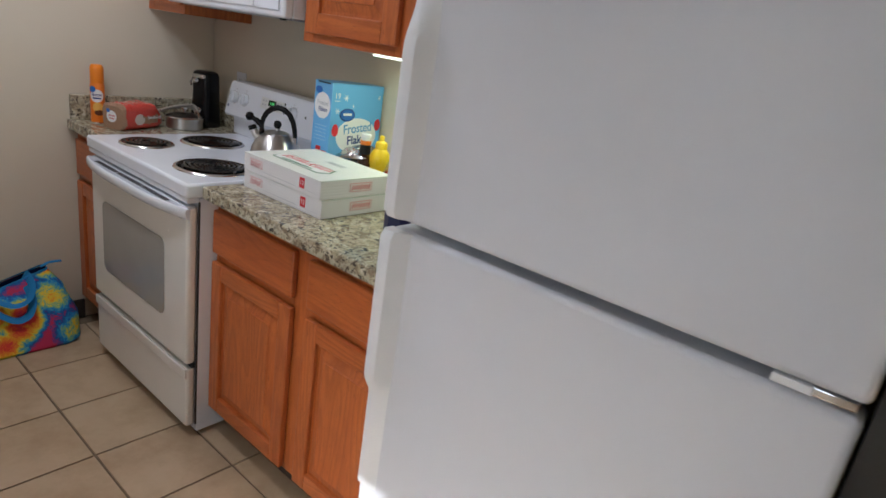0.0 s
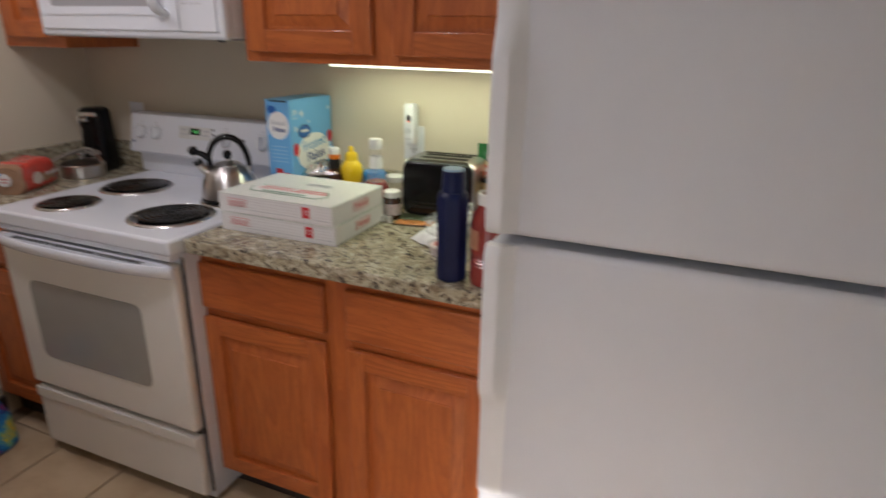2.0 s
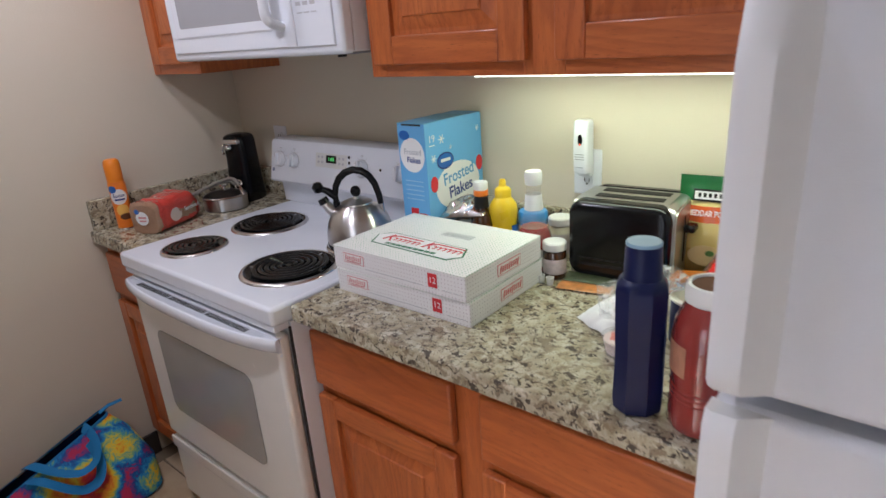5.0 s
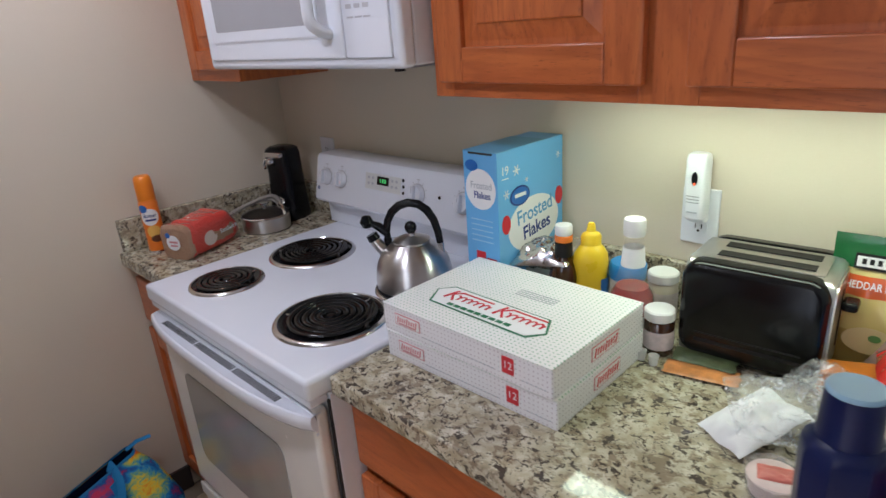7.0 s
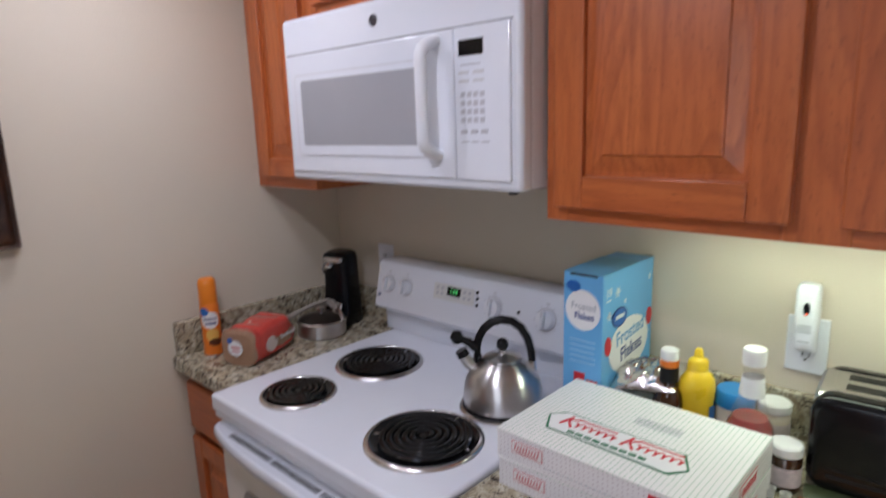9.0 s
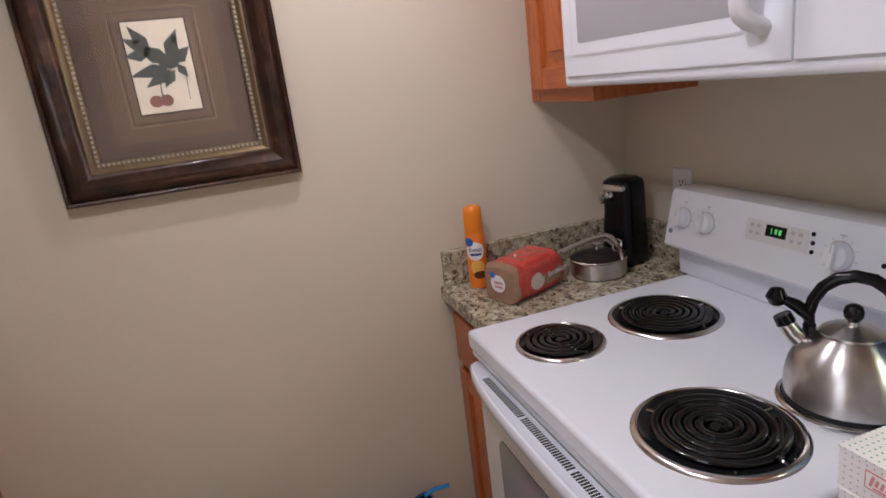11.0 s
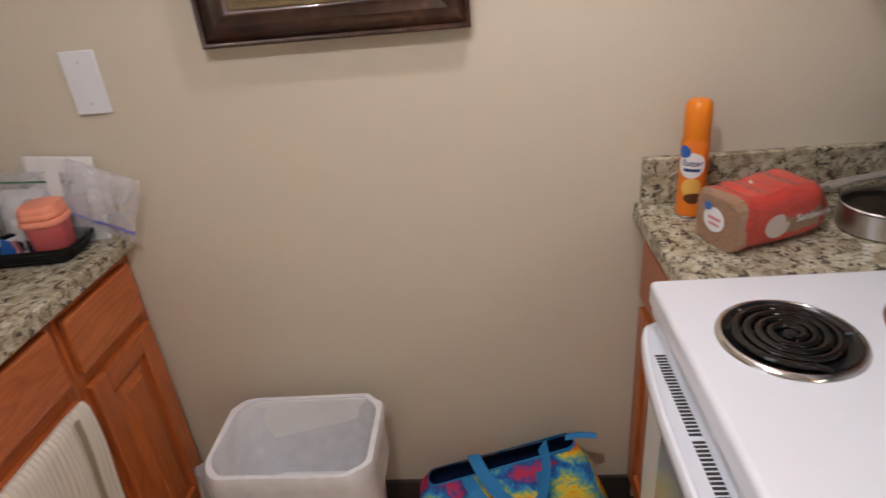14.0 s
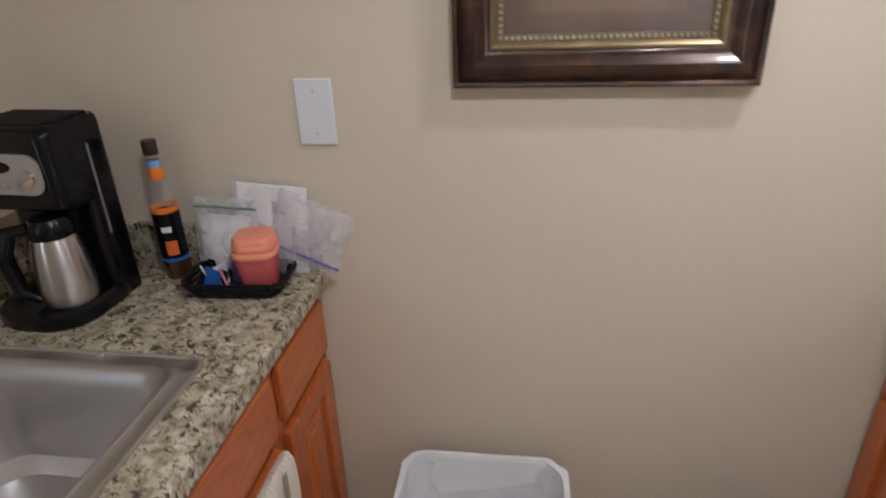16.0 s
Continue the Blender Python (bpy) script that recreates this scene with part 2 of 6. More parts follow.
def box(x0, x1, y0, y1, z0, z1, bevel=0.0, steps=2, bm=None):
    bm = bm or bmesh.new()
    flat = bm.faces.layers.int.get("flat_face") or bm.faces.layers.int.new("flat_face")
    own = bmesh.ops.create_cube(bm, size=1.0)["verts"]
    for v in own:
        v.co = ((x0 + x1) / 2 + v.co.x * (x1 - x0), (y0 + y1) / 2 + v.co.y * (y1 - y0), (z0 + z1) / 2 + v.co.z * (z1 - z0))
    if bevel:
        edges = list({e for v in own for e in v.link_edges})
        bmesh.ops.bevel(bm, geom=edges, offset=bevel, segments=steps, affect="EDGES", profile=0.5)
        bm.normal_update()
        for face in bm.faces:
            face[flat] = int(max(abs(c) for c in face.normal) > 0.9999)
    return bm


def moved(bm, m):
    bm.transform(m)
    return bm


def lathe(profile, steps=32, centre=(0, 0), bm=None):
    """A turned shape from (radius, z) pairs; closed where the radius is 0."""
    bm = bm or bmesh.new()
    rings = []
    for r, z in profile:
        if r < 1e-6:
            rings.append([bm.verts.new((centre[0], centre[1], z))])
        else:
            rings.append([bm.verts.new((centre[0] + r * math.cos(a), centre[1] + r * math.sin(a), z)) for a in (2 * math.pi * k / steps for k in range(steps))])
    for low, high in zip(rings, rings[1:]):
        for k in range(steps):
            a, b, c, d = low[k % len(low)], low[(k + 1) % len(low)], high[(k + 1) % len(high)], high[k % len(high)]
            corners = [v for n, v in enumerate((a, b, c, d)) if v not in (a, b, c, d)[:n]]
            if len(corners) > 2:
                bm.faces.new(corners)
    bmesh.ops.recalc_face_normals(bm, faces=bm.faces)
    return bm


def tube(points, radius, steps=10, flat=1.0, bm=None):
    """A rod along points. flat: its height over its width."""
    bm = bm or bmesh.new()
    points = [Vector(p) for p in points]
    rings, side = [], None
    for k, p in enumerate(points):
        ahead = (points[min(k + 1, len(points) - 1)] - points[max(k - 1, 0)]).normalized()
        if side is None:
            side = ahead.cross((0, 0, 1)) if abs(ahead.z) < 0.9 else ahead.cross((0, 1, 0))
        side = (side - ahead * side.dot(ahead)).normalized()
        up = side.cross(ahead)
        r = radius[k] if isinstance(radius, (list, tuple)) else radius
        rings.append([bm.verts.new(p + r * (math.cos(a) * side + flat * math.sin(a) * up)) for a in (2 * math.pi * n / steps for n in range(steps))])
    for low, high in zip(rings, rings[1:]):
        for n in range(steps):
            bm.faces.new((low[n], low[(n + 1) % steps], high[(n + 1) % steps], high[n]))
    bm.faces.new(rings[0][::-1]), bm.faces.new(rings[-1])
    bmesh.ops.recalc_face_normals(bm, faces=bm.faces)
    return bm


def arc(centre, r, a0, a1, steps, axis_a, axis_b):
    """Points on an arc in the plane of two axes."""
    return [Vector(centre) + r * (math.cos(a) * Vector(axis_a) + math.sin(a) * Vector(axis_b)) for a in (radians(a0 + (a1 - a0) * k / steps) for k in range(steps + 1))]


def loft(sections, bm=None, cap=True):
    """A skin over rings of equal count."""
    bm = bm or bmesh.new()
    rings = [[bm.verts.new(p) for p in ring] for ring in sections]
    count = len(rings[0])
    for low, high in zip(rings, rings[1:]):
        for n in range(count):
            bm.faces.new((low[n], low[(n + 1) % count], high[(n + 1) % count], high[n]))
    if cap:
        bm.faces.new(rings[0][::-1]), bm.faces.new(rings[-1])
    bmesh.ops.recalc_face_normals(bm, faces=bm.faces)
    return bm


def rounded(w, d, r, z, n=6, cx=0.0, cy=0.0):
    """A ring: a rectangle w by d with corners of radius r, at height z."""
    out = []
    for sx, sy, a0 in ((1, 1, 0), (-1, 1, 90), (-1, -1, 180), (1, -1, 270)):
        for k in range(n + 1):
            a = radians(a0 + 90 * k / n)
            out.append(Vector((cx + sx * (w / 2 - r) + r * math.cos(a), cy + sy * (d / 2 - r) + r * math.sin(a), z)))
    return out


def sheet(grid, thick=0.0, bm=None):
    """A surface over rows of points, thickened along its normals."""
    bm = bm or bmesh.new()
    rows = [[bm.verts.new(p) for p in row] for row in grid]
    faces = [bm.faces.new((a[k], a[k + 1], b[k + 1], b[k])) for a, b in zip(rows, rows[1:]) for k in range(len(a) - 1)]
    if thick:
        bmesh.ops.recalc_face_normals(bm, faces=faces)
        bmesh.ops.solidify(bm, geom=faces, thickness=thick)
    bmesh.ops.recalc_face_normals(bm, faces=bm.faces)
    return bm


def part(name, bm, material, parent, label=""):
    mesh = bpy.data.meshes.new(name)
    bm.to_mesh(mesh)
    bm.free()
    flat = mesh.attributes.get("flat_face")
    flags = [not flag.value for flag in flat.data] if flat else [True] * len(mesh.polygons)
    mesh.polygons.foreach_set("use_smooth", [True] * len(mesh.polygons))
    mesh.set_sharp_from_angle(angle=radians(38))
    mesh.polygons.foreach_set("use_smooth", flags)
    mesh.materials.append(material)
    ob = new(name, mesh)
    if parent:
        ob.parent = parent
    return tagged(ob, label)


def thing(name, label, category, at=(0, 0, 0), turn=0.0, group=""):
    ob = new(name)
    ob.empty_display_size = 0.1
    ob.matrix_world = pose(*at, 0, 0, turn)
    return tagged(ob, label, category, group)


def setting(name, bm, material, label):
    return tagged(part(name, bm, material, None), label, name.split("_")[0], "", "structure")


def words(name, text, size, m, material, parent, bold=0.0, squeeze=1.0):
    """Flat lettering, as a mesh, at the pose m."""
    curve = bpy.data.curves.new(name, "FONT")
    curve.body, curve.size, curve.align_x, curve.align_y, curve.extrude, curve.offset = text, size, "CENTER", "CENTER", 0.0002, bold
    temp = new("lettering_curve", curve)
    mesh = bpy.data.meshes.new_from_object(temp.evaluated_get(bpy.context.evaluated_depsgraph_get()))
    bpy.data.objects.remove(temp)
    bpy.data.curves.remove(curve)
    mesh.transform(m @ Matrix.Diagonal((squeeze, 1, 1, 1)))
    mesh.materials.clear()
    mesh.materials.append(material)
    ob = new(name, mesh)
    ob.parent = parent
    return ob


FRONT = pose(0, 0, 0, 90, 0, 0)           # lettering that faces -y
SIDE = pose(0, 0, 0, 90, 0, 90)           # lettering that faces +x


def disc(w, h, m, thick=0.0006, steps=32):
    """A thin printed ellipse, in the xy plane of m."""
    ring = [(w / 2 * math.cos(2 * math.pi * k / steps), h / 2 * math.sin(2 * math.pi * k / steps)) for k in range(steps)]
    return moved(loft([[(x, y, 0) for x, y in ring], [(x, y, thick) for x, y in ring]]), m)


def label_bar(w, h, m, thick=0.0006):
    return moved(box(-w / 2, w / 2, -h / 2, h / 2, 0, thick), m)


# ---- the room ----
CEIL = 2.235
setting("wall_back", box(-0.12, 2.872, 0, 0.12, 0, CEIL), WALL, "beige painted wall behind the cabinets and range")
setting("wall_left", box(-0.12, 0, -3.0, 0, 0, CEIL), WALL, "beige painted wall with a framed print")
setting("wall_right", box(2.872, 4.3, -0.74, 0.12, 0, CEIL), WALL, "beige painted wall beside the fridge")
setting("wall_sink", box(0.0, 1.62, -2.58, -2.46, 0, 1.06), WALL, "low beige painted wall behind the sink counter")
setting("wall_east", box(4.3, 4.42, -3.0, -0.72, 0, CEIL), WALL, "beige painted wall of the entry side")
south = box(-0.12, 1.62, -3.12, -3.0, 0, CEIL)
box(2.60, 4.42, -3.12, -3.0, 0, CEIL, bm=south)
box(1.62, 2.60, -3.12, -3.0, 2.16, CEIL, bm=south)
setting("wall_south", south, WALL, "beige painted wall with a glass door opening")
setting("ceiling", box(-0.12, 4.42, -3.12, 0.12, CEIL, CEIL + 0.1), CEILING, "flat off-white painted ceiling")
setting("ground", box(-30, 30, -60, -3.12, -0.12, -0.02), paint("patio", (0.30, 0.29, 0.27), 0.9), "pale concrete ground outside the glass door")
floor = setting("floor", box(-0.12, 4.42, -3.12, 0.12, -0.10, -0.006), GROUT, "grouted bed under beige ceramic floor tiles")
# added dark box: its colour stands in for the deep shade of this gap
setting("trim", box(2.820, 2.868, -0.752, -0.700, 0, 1.66), DARK, "dark block standing in for shade between fridge and wall")
base = box(0, 0.012, -1.80, -0.61, 0, 0.09, 0.003)
setting("baseboard", base, TOE, "dark brown vinyl baseboard along the wall")

glass_door = thing("door_1", "white framed glass patio door", "door", (1.62, -3.06, 0))
glass_door["kind"] = "structure"
for x in (0, 0.92):
    part("frame_post", box(x, x + 0.06, -0.03, 0.03, 0, 2.16, 0.004), WHITE_PLASTIC, glass_door)
for z in (0.0, 2.10):
    part("frame_rail", box(0.06, 0.92, -0.028, 0.028, z, z + 0.06, 0.004), WHITE_PLASTIC, glass_door)
pane = part("pane", box(0.06, 0.92, -0.004, 0.004, 0.06, 2.10), glass("clear_pane"), glass_door)
pane.visible_shadow = False


def ceiling_lamp(at):
    ob = thing("ceiling_light", "flush round ceiling light with frosted bowl", "lamp", at, group="ceiling lights")
    part("base_ring", lathe([(0, 0), (0.13, 0), (0.13, -0.02), (0.12, -0.022)], 32), WHITE_PLASTIC, ob)
    bowl = part("bowl", lathe([(0.118, -0.022), (0.11, -0.05), (0.08, -0.075), (0.04, -0.088), (0, -0.092)], 32), glow("frosted_bowl", (1, 0.92, 0.86), 3.5), ob)
    bowl.visible_shadow = False
    return ob


ceiling_lamp((0.40, -0.78, CEIL))
ceiling_lamp((1.08, -1.18, CEIL))

# ---- cabinets ----


def framed_door(name, parent, x0, x1, z0, z1, y, across=False, rail=0.055):
    """A raised-panel door whose face lies at y, with its stiles, rails and field."""
    door = part(name, box(x0 + 0.004, x1 - 0.004, y + 0.013, y + 0.0185, z0 + 0.004, z1 - 0.004), OAK, parent)
    for a, b in ((x0, x0 + rail), (x1 - rail, x1)):
        part("stile", box(a, b, y, y + 0.0195, z0, z1, 0.004, 3), OAK, door)
    for a, b in ((z0, z0 + rail), (z1 - rail, z1)):
        part("rail", box(x0 + rail, x1 - rail, y + 0.0006, y + 0.019, a, b, 0.003), OAK_ACROSS, door)
    a0, a1, b0, b1, s = x0 + rail + 0.002, x1 - rail - 0.002, z0 + rail + 0.002, z1 - rail - 0.002, 0.036
    rings = [[(a0, y + 0.0128, b0), (a1, y + 0.0128, b0), (a1, y + 0.0128, b1), (a0, y + 0.0128, b1)]]
    for inset, deep in ((0.005, 0.0130), (0.009, 0.0125), (s, 0.0045), (s + 0.0015, 0.0012), (s + 0.004, 0.0006)):
        rings.append([(a0 + inset, y + deep, b0 + inset), (a1 - inset, y + deep, b0 + inset), (a1 - inset, y + deep, b1 - inset), (a0 + inset, y + deep, b1 - inset)])
    panel = part("panel", loft(rings), OAK, door)
    panel.data.polygons.foreach_set("use_smooth", [False] * len(panel.data.polygons))
    return door


def drawer_front(parent, x0, x1, z0, z1, y):
    return part("drawer", box(x0, x1, y, y + 0.021, z0, z1, 0.006, 3), OAK_ACROSS, parent)


def carcass(parent, x0, x1, z0, z1, depth, stiles, rails, low=None):
    """Box of a cabinet with a face frame: uprights at stiles, level members at rails."""
    face = -depth
    part("body", box(x0 + 0.001, x1 - 0.001, face + 0.02, -0.003, z0, low or z1), OAK, parent)
    for a, b in stiles:
        part("stile", box(a, b, face, face + 0.0195, z0, z1, 0.0015), OAK, parent)
    for (a, b), (c, d) in rails:
        part("rail", box(a, b, face + 0.0004, face + 0.0195, c, d, 0.0015), OAK_ACROSS, parent)


FACE = 0.592                     # front of the base cabinets' frames
unit = thing("base_cabinet", "narrow orange oak base cabinet with one drawer", "cabinet", (0, 0, 0), group="base cabinets")
FACE_L = 0.606
carcass(unit, 0.002, 0.343, 0.105, 0.873, FACE_L, ((0.002, 0.04), (0.305, 0.343)), (((0.04, 0.305), (0.835, 0.873)), ((0.04, 0.305), (0.655, 0.69)), ((0.04, 0.305), (0.105, 0.14))))
drawer_front(unit, 0.03, 0.318, 0.690, 0.840, -FACE_L - 0.0215)
framed_door("door", unit, 0.03, 0.318, 0.125, 0.662, -FACE_L - 0.0215)
part("toe_kick", box(0.002, 0.343, -0.555, -0.535, 0, 0.103), TOE, unit)

unit = thing("base_cabinet", "orange oak base cabinet with two drawers and two raised-panel doors", "cabinet", (0, 0, 0), group="base cabinets")
carcass(unit, 1.062, 2.008, 0.105, 0.873, FACE, ((1.062, 1.115), (1.515, 1.606), (1.985, 2.008)), [((a, b), z) for a, b in ((1.115, 1.515), (1.606, 1.985)) for z in ((0.825, 0.873), (0.655, 0.705), (0.105, 0.14))])
for a, b in ((1.105, 1.527), (1.594, 1.996)):
    drawer_front(unit, a, b, 0.693, 0.836, -FACE - 0.0215)
    framed_door("door", unit, a, b, 0.115, 0.663, -FACE - 0.0215)
part("toe_kick", box(1.062, 2.008, -0.53, -0.51, 0, 0.103), TOE, unit)


def worktop(name, label, slabs):
    ob = thing(name, label, "worktop")
    for piece, x0, x1, y0, y1, z0, z1, b in slabs:
        part(piece, box(x0, x1, y0, y1, z0, z1, b, 4), GRANITE, ob)
    return ob


worktop("worktop", "speckled beige granite worktop with a low backsplash", (("slab", 1.106, 2.012, -0.652, -0.002, 0.874, 0.914, 0.005), ("backsplash", 1.108, 2.012, -0.021, -0.002, 0.9145, 1.014, 0.003)))
worktop("worktop", "short speckled granite worktop with corner backsplash", (("slab", 0.002, 0.343, -0.646, -0.002, 0.874, 0.914, 0.005), ("backsplash", 0.023, 0.305, -0.021, -0.002, 0.9145, 1.016, 0.003), ("backsplash", 0.002, 0.022, -0.634, -0.002, 0.9145, 1.016, 0.003)))

UP = 0.305
unit = thing("wall_cabinet", "narrow orange oak wall cabinet with one tall door", "cabinet", group="wall cabinets")
carcass(unit, 0.002, 0.314, 1.392, 2.146, UP, ((0.002, 0.05), (0.29, 0.314)), (((0.05, 0.29), (2.10, 2.146)), ((0.05, 0.29), (1.392, 1.43))))
framed_door("door", unit, 0.045, 0.304, 1.425, 2.122, -UP - 0.0195)
unit = thing("wall_cabinet", "low orange oak cabinet with two small doors above the microwave", "cabinet", group="wall cabinets")
carcass(unit, 0.315, 1.090, 1.846, 2.146, UP, ((0.315, 0.37), (0.665, 0.765), (1.045, 1.090)), [((a, b), z) for a, b in ((0.37, 0.665), (0.765, 1.045)) for z in ((2.105, 2.146), (1.846, 1.895))])
for a, b in ((0.362, 0.683), (0.748, 1.060)):
    framed_door("door", unit, a, b, 1.882, 2.126, -UP - 0.0195, rail=0.05)
unit = thing("wall_cabinet", "wide orange oak wall cabinet with two raised-panel doors", "cabinet", group="wall cabinets")
carcass(unit, 1.092, 2.012, 1.374, 2.146, UP, ((1.092, 1.14), (1.515, 1.606), (1.98, 2.012)), [((a, b), z) for a, b in ((1.14, 1.515), (1.606, 1.98)) for z in ((2.10, 2.146), (1.374, 1.43))])
for a, b in ((1.118, 1.529), (1.593, 2.001)):
    framed_door("door", unit, a, b, 1.402, 2.124, -UP - 0.0195, rail=0.062)
crown = thing("cabinet_crown", "orange oak fascia board between cabinets and ceiling", "trim")
crown["kind"] = "structure"
for a, b in ((0.002, 0.368), (0.370, 1.42), (1.422, 2.014)):
    part("board", box(a, b, -0.338, -0.30, 2.140, CEIL - 0.002, 0.004), OAK_ACROSS, crown)
    part("bead", box(a, b, -0.346, -0.336, 2.140, 2.155, 0.004), OAK_ACROSS, crown)

tube_lamp = thing("under_cabinet_light", "glowing slim fluorescent light under the wall cabinet", "lamp", (0, 0, 0))
part("housing", box(1.298, 2.0, -0.208, -0.136, 1.3690, 1.3735, 0.001), WHITE_PLASTIC, tube_lamp)
part("diffuser", box(1.315, 1.985, -0.202, -0.142, 1.3620, 1.3685, 0.002), glow("tube_glow", (0.95, 1.0, 0.80), 2.2), tube_lamp)

# ---- the range ----
stove = thing("range", "white electric coil range with oven and rear control panel", "range", (0.350, 0, 0))
SW = 0.752
part("body", box(0.002, SW - 0.002, -0.652, -0.045, 0.02, 0.872, 0.003), ENAMEL, stove)
top = box(0, SW, -0.700, -0.04, 0.874, 0.921, 0.010, 4)
part("cooktop", top, ENAMEL, stove)
part("cooktop_lip", box(0.006, SW - 0.006, -0.694, -0.654, 0.858, 0.875, 0.003), ENAMEL, stove)
door = part("oven_door", box(0.008, SW - 0.008, -0.690, -0.655, 0.292, 0.846, 0.012, 4), BISQUE, stove, "off-white enamel oven door")
# the bowed handle shelf at the head of the door, with three rows of vent slots in its trough
shelf = []
for k in range(41):
    u = k / 40
    x = 0.009 + (SW - 0.018) * u
    end = min(1.0, min(u, 1 - u) / 0.035)
    o = -0.697 - 0.012 * math.sin(end * math.pi / 2) - 0.034 * (1 - abs(2 * u - 1) ** 3.2)
    z = 0.8405 + 0.006 * math.sin(end * math.pi / 2)
    shelf.append([(x, yy, zz) for yy, zz in ((-0.672, z), (-0.688, z), (-0.690, z - 0.003), (o + 0.013, z - 0.003), (o + 0.009, z), (o + 0.004, z - 0.001), (o + 0.001, z - 0.006), (o, z - 0.014), (o + 0.001, z - 0.026), (o + 0.006, z - 0.034), (o + 0.014, z - 0.038), (-0.688, z - 0.046), (-0.672, z - 0.046))])
part("handle", loft(shelf), ENAMEL, door, "white bowed oven handle")
for g in range(3):
    for k in range(24):
        x = 0.104 + g * 0.184 + k * 0.0074
        part("vent_slot", box(x, x + 0.0044, -0.7130, -0.6965, 0.8425, 0.8442), DARK, door)
win = loft([[(x, -0.6905 - d, z) for x, z in ((p.x, p.y) for p in rounded(0.485, 0.278, 0.03, 0, 6, 0.352, 0.557))] for d in (0.0, 0.0022)])
part("window", win, OVEN_GLASS, door, "grey dotted oven window")
part("drawer", box(0.010, SW - 0.010, -0.686, -0.655, 0.045, 0.276, 0.010, 3), BISQUE, stove, "off-white enamel storage drawer")
part("drawer_gap", box(0.012, SW - 0.012, -0.668, -0.656, 0.274, 0.294), DARK, stove)
part("drawer_lip", box(0.012, SW - 0.012, -0.6925, -0.684, 0.236, 0.2755, 0.004, 3), BISQUE, stove)
part("side_gap", box(SW - 0.0085, SW - 0.003, -0.6560, -0.6515, 0.05, 0.86), DARK, stove)
for x in (0.05, SW - 0.09):
    part("foot", box(x, x + 0.04, -0.62, -0.58, 0, 0.022), BLACK_MATT, stove)
# rear console: a leaning fascia with rounded head
sec = [(-0.040, 0.922), (-0.078, 0.922), (-0.082, 1.000), (-0.122, 1.004), (-0.127, 1.012), (-0.098, 1.138), (-0.090, 1.148), (-0.078, 1.150), (-0.012, 1.150), (-0.012, 0.922)]
part("console", loft([[(x, y, z) for y, z in sec] for x in (-0.020, -0.012, SW + 0.012, SW + 0.020)]), ENAMEL, stove, "white leaning control console")
LEAN = math.degrees(math.atan2(0.029, 0.126))


def on_console(x, z):
    """A pose on the leaning face of the console; its z axis points out."""
    y = -0.127 + (z - 1.012) / 0.126 * 0.029 - 0.0006
    return pose(x, y, z, 90 - LEAN, 0, 0)


for x, r in ((0.034, 0.022), (0.110, 0.022), (0.447, 0.024), (0.614, 0.024)):
    m = on_console(x, 1.084)
    knob = part("knob", moved(lathe([(0, 0.0), (r + 0.003, 0.0), (r + 0.002, 0.004), (r, 0.006), (r * 0.93, 0.014), (0, 0.015)], 28), m), WHITE_PLASTIC, stove)
    part("grip", moved(box(-0.006, 0.006, -r * 0.95, r * 0.95, 0.013, 0.026, 0.003), m), WHITE_PLASTIC, knob)
    part("shadow_ring", moved(lathe([(r + 0.0025, 0.0), (r + 0.0055, 0.0006), (r + 0.0025, 0.0012)], 28), m), PRINT_GREY, knob)
    part("pointer", moved(box(-0.001, 0.001, r * 0.2, r * 0.95, 0.026, 0.0264), m), PRINT_GREY, knob)
    for k in range(9):
        a = radians(-130 + 32.5 * k)
        part("dial_mark", moved(box(-0.003, 0.003, -0.0007, 0.0007, 0, 0.0005), m @ pose((r + 0.010) * math.sin(a), (r + 0.010) * math.cos(a), 0, 0, 0, math.degrees(-a) + 90)), PRINT_GREY, stove)
part("touch_panel", label_bar(0.152, 0.046, on_console(0.303, 1.096), 0.0010), paint("panel_print", (0.66, 0.66, 0.64), 0.4), stove)
clock = part("clock", label_bar(0.050, 0.024, on_console(0.304, 1.101), 0.0018), BLACK_PLASTIC, stove, "black clock with green digits")
for k, (dx, w, h) in enumerate(((-0.010, 0.0025, 0.012), (0.001, 0.006, 0.011), (0.011, 0.006, 0.011))):
    part("digit", label_bar(w, h, on_console(0.304 + dx, 1.101) @ pose(0, 0, 0.002)), glow("clock_green", (0.15, 1.0, 0.25), 0.10), clock)
for k in range(8):
    x, z = (0.242 + 0.018 * (k % 2) if k < 4 else 0.344 + 0.018 * (k % 2)), 1.106 - 0.016 * (k // 2 % 2)
    part("touch_key", disc(0.010, 0.008, on_console(x, z) @ pose(0, 0, 0.0011)), PRINT_GREY, stove)
for x, z in ((0.388, 1.113), (0.390, 1.096), (0.391, 1.079), (0.530, 1.086)):
    part("lamp_dot", disc(0.009, 0.009, on_console(x, z), 0.0012), BLACK_PLASTIC, stove)
for x in (0.034, 0.110, 0.447, 0.614):
    part("print_mark", label_bar(0.012, 0.003, on_console(x, 1.122)), PRINT_GREY, stove)
part("badge", disc(0.013, 0.013, on_console(-0.004, 1.046), 0.0015), paint("blue_grey_badge", (0.18, 0.22, 0.33), 0.3), stove)


DRIP_RIM = steel("bright_drip_rim", 0.20, (1, 1, 1), tone=1.1)


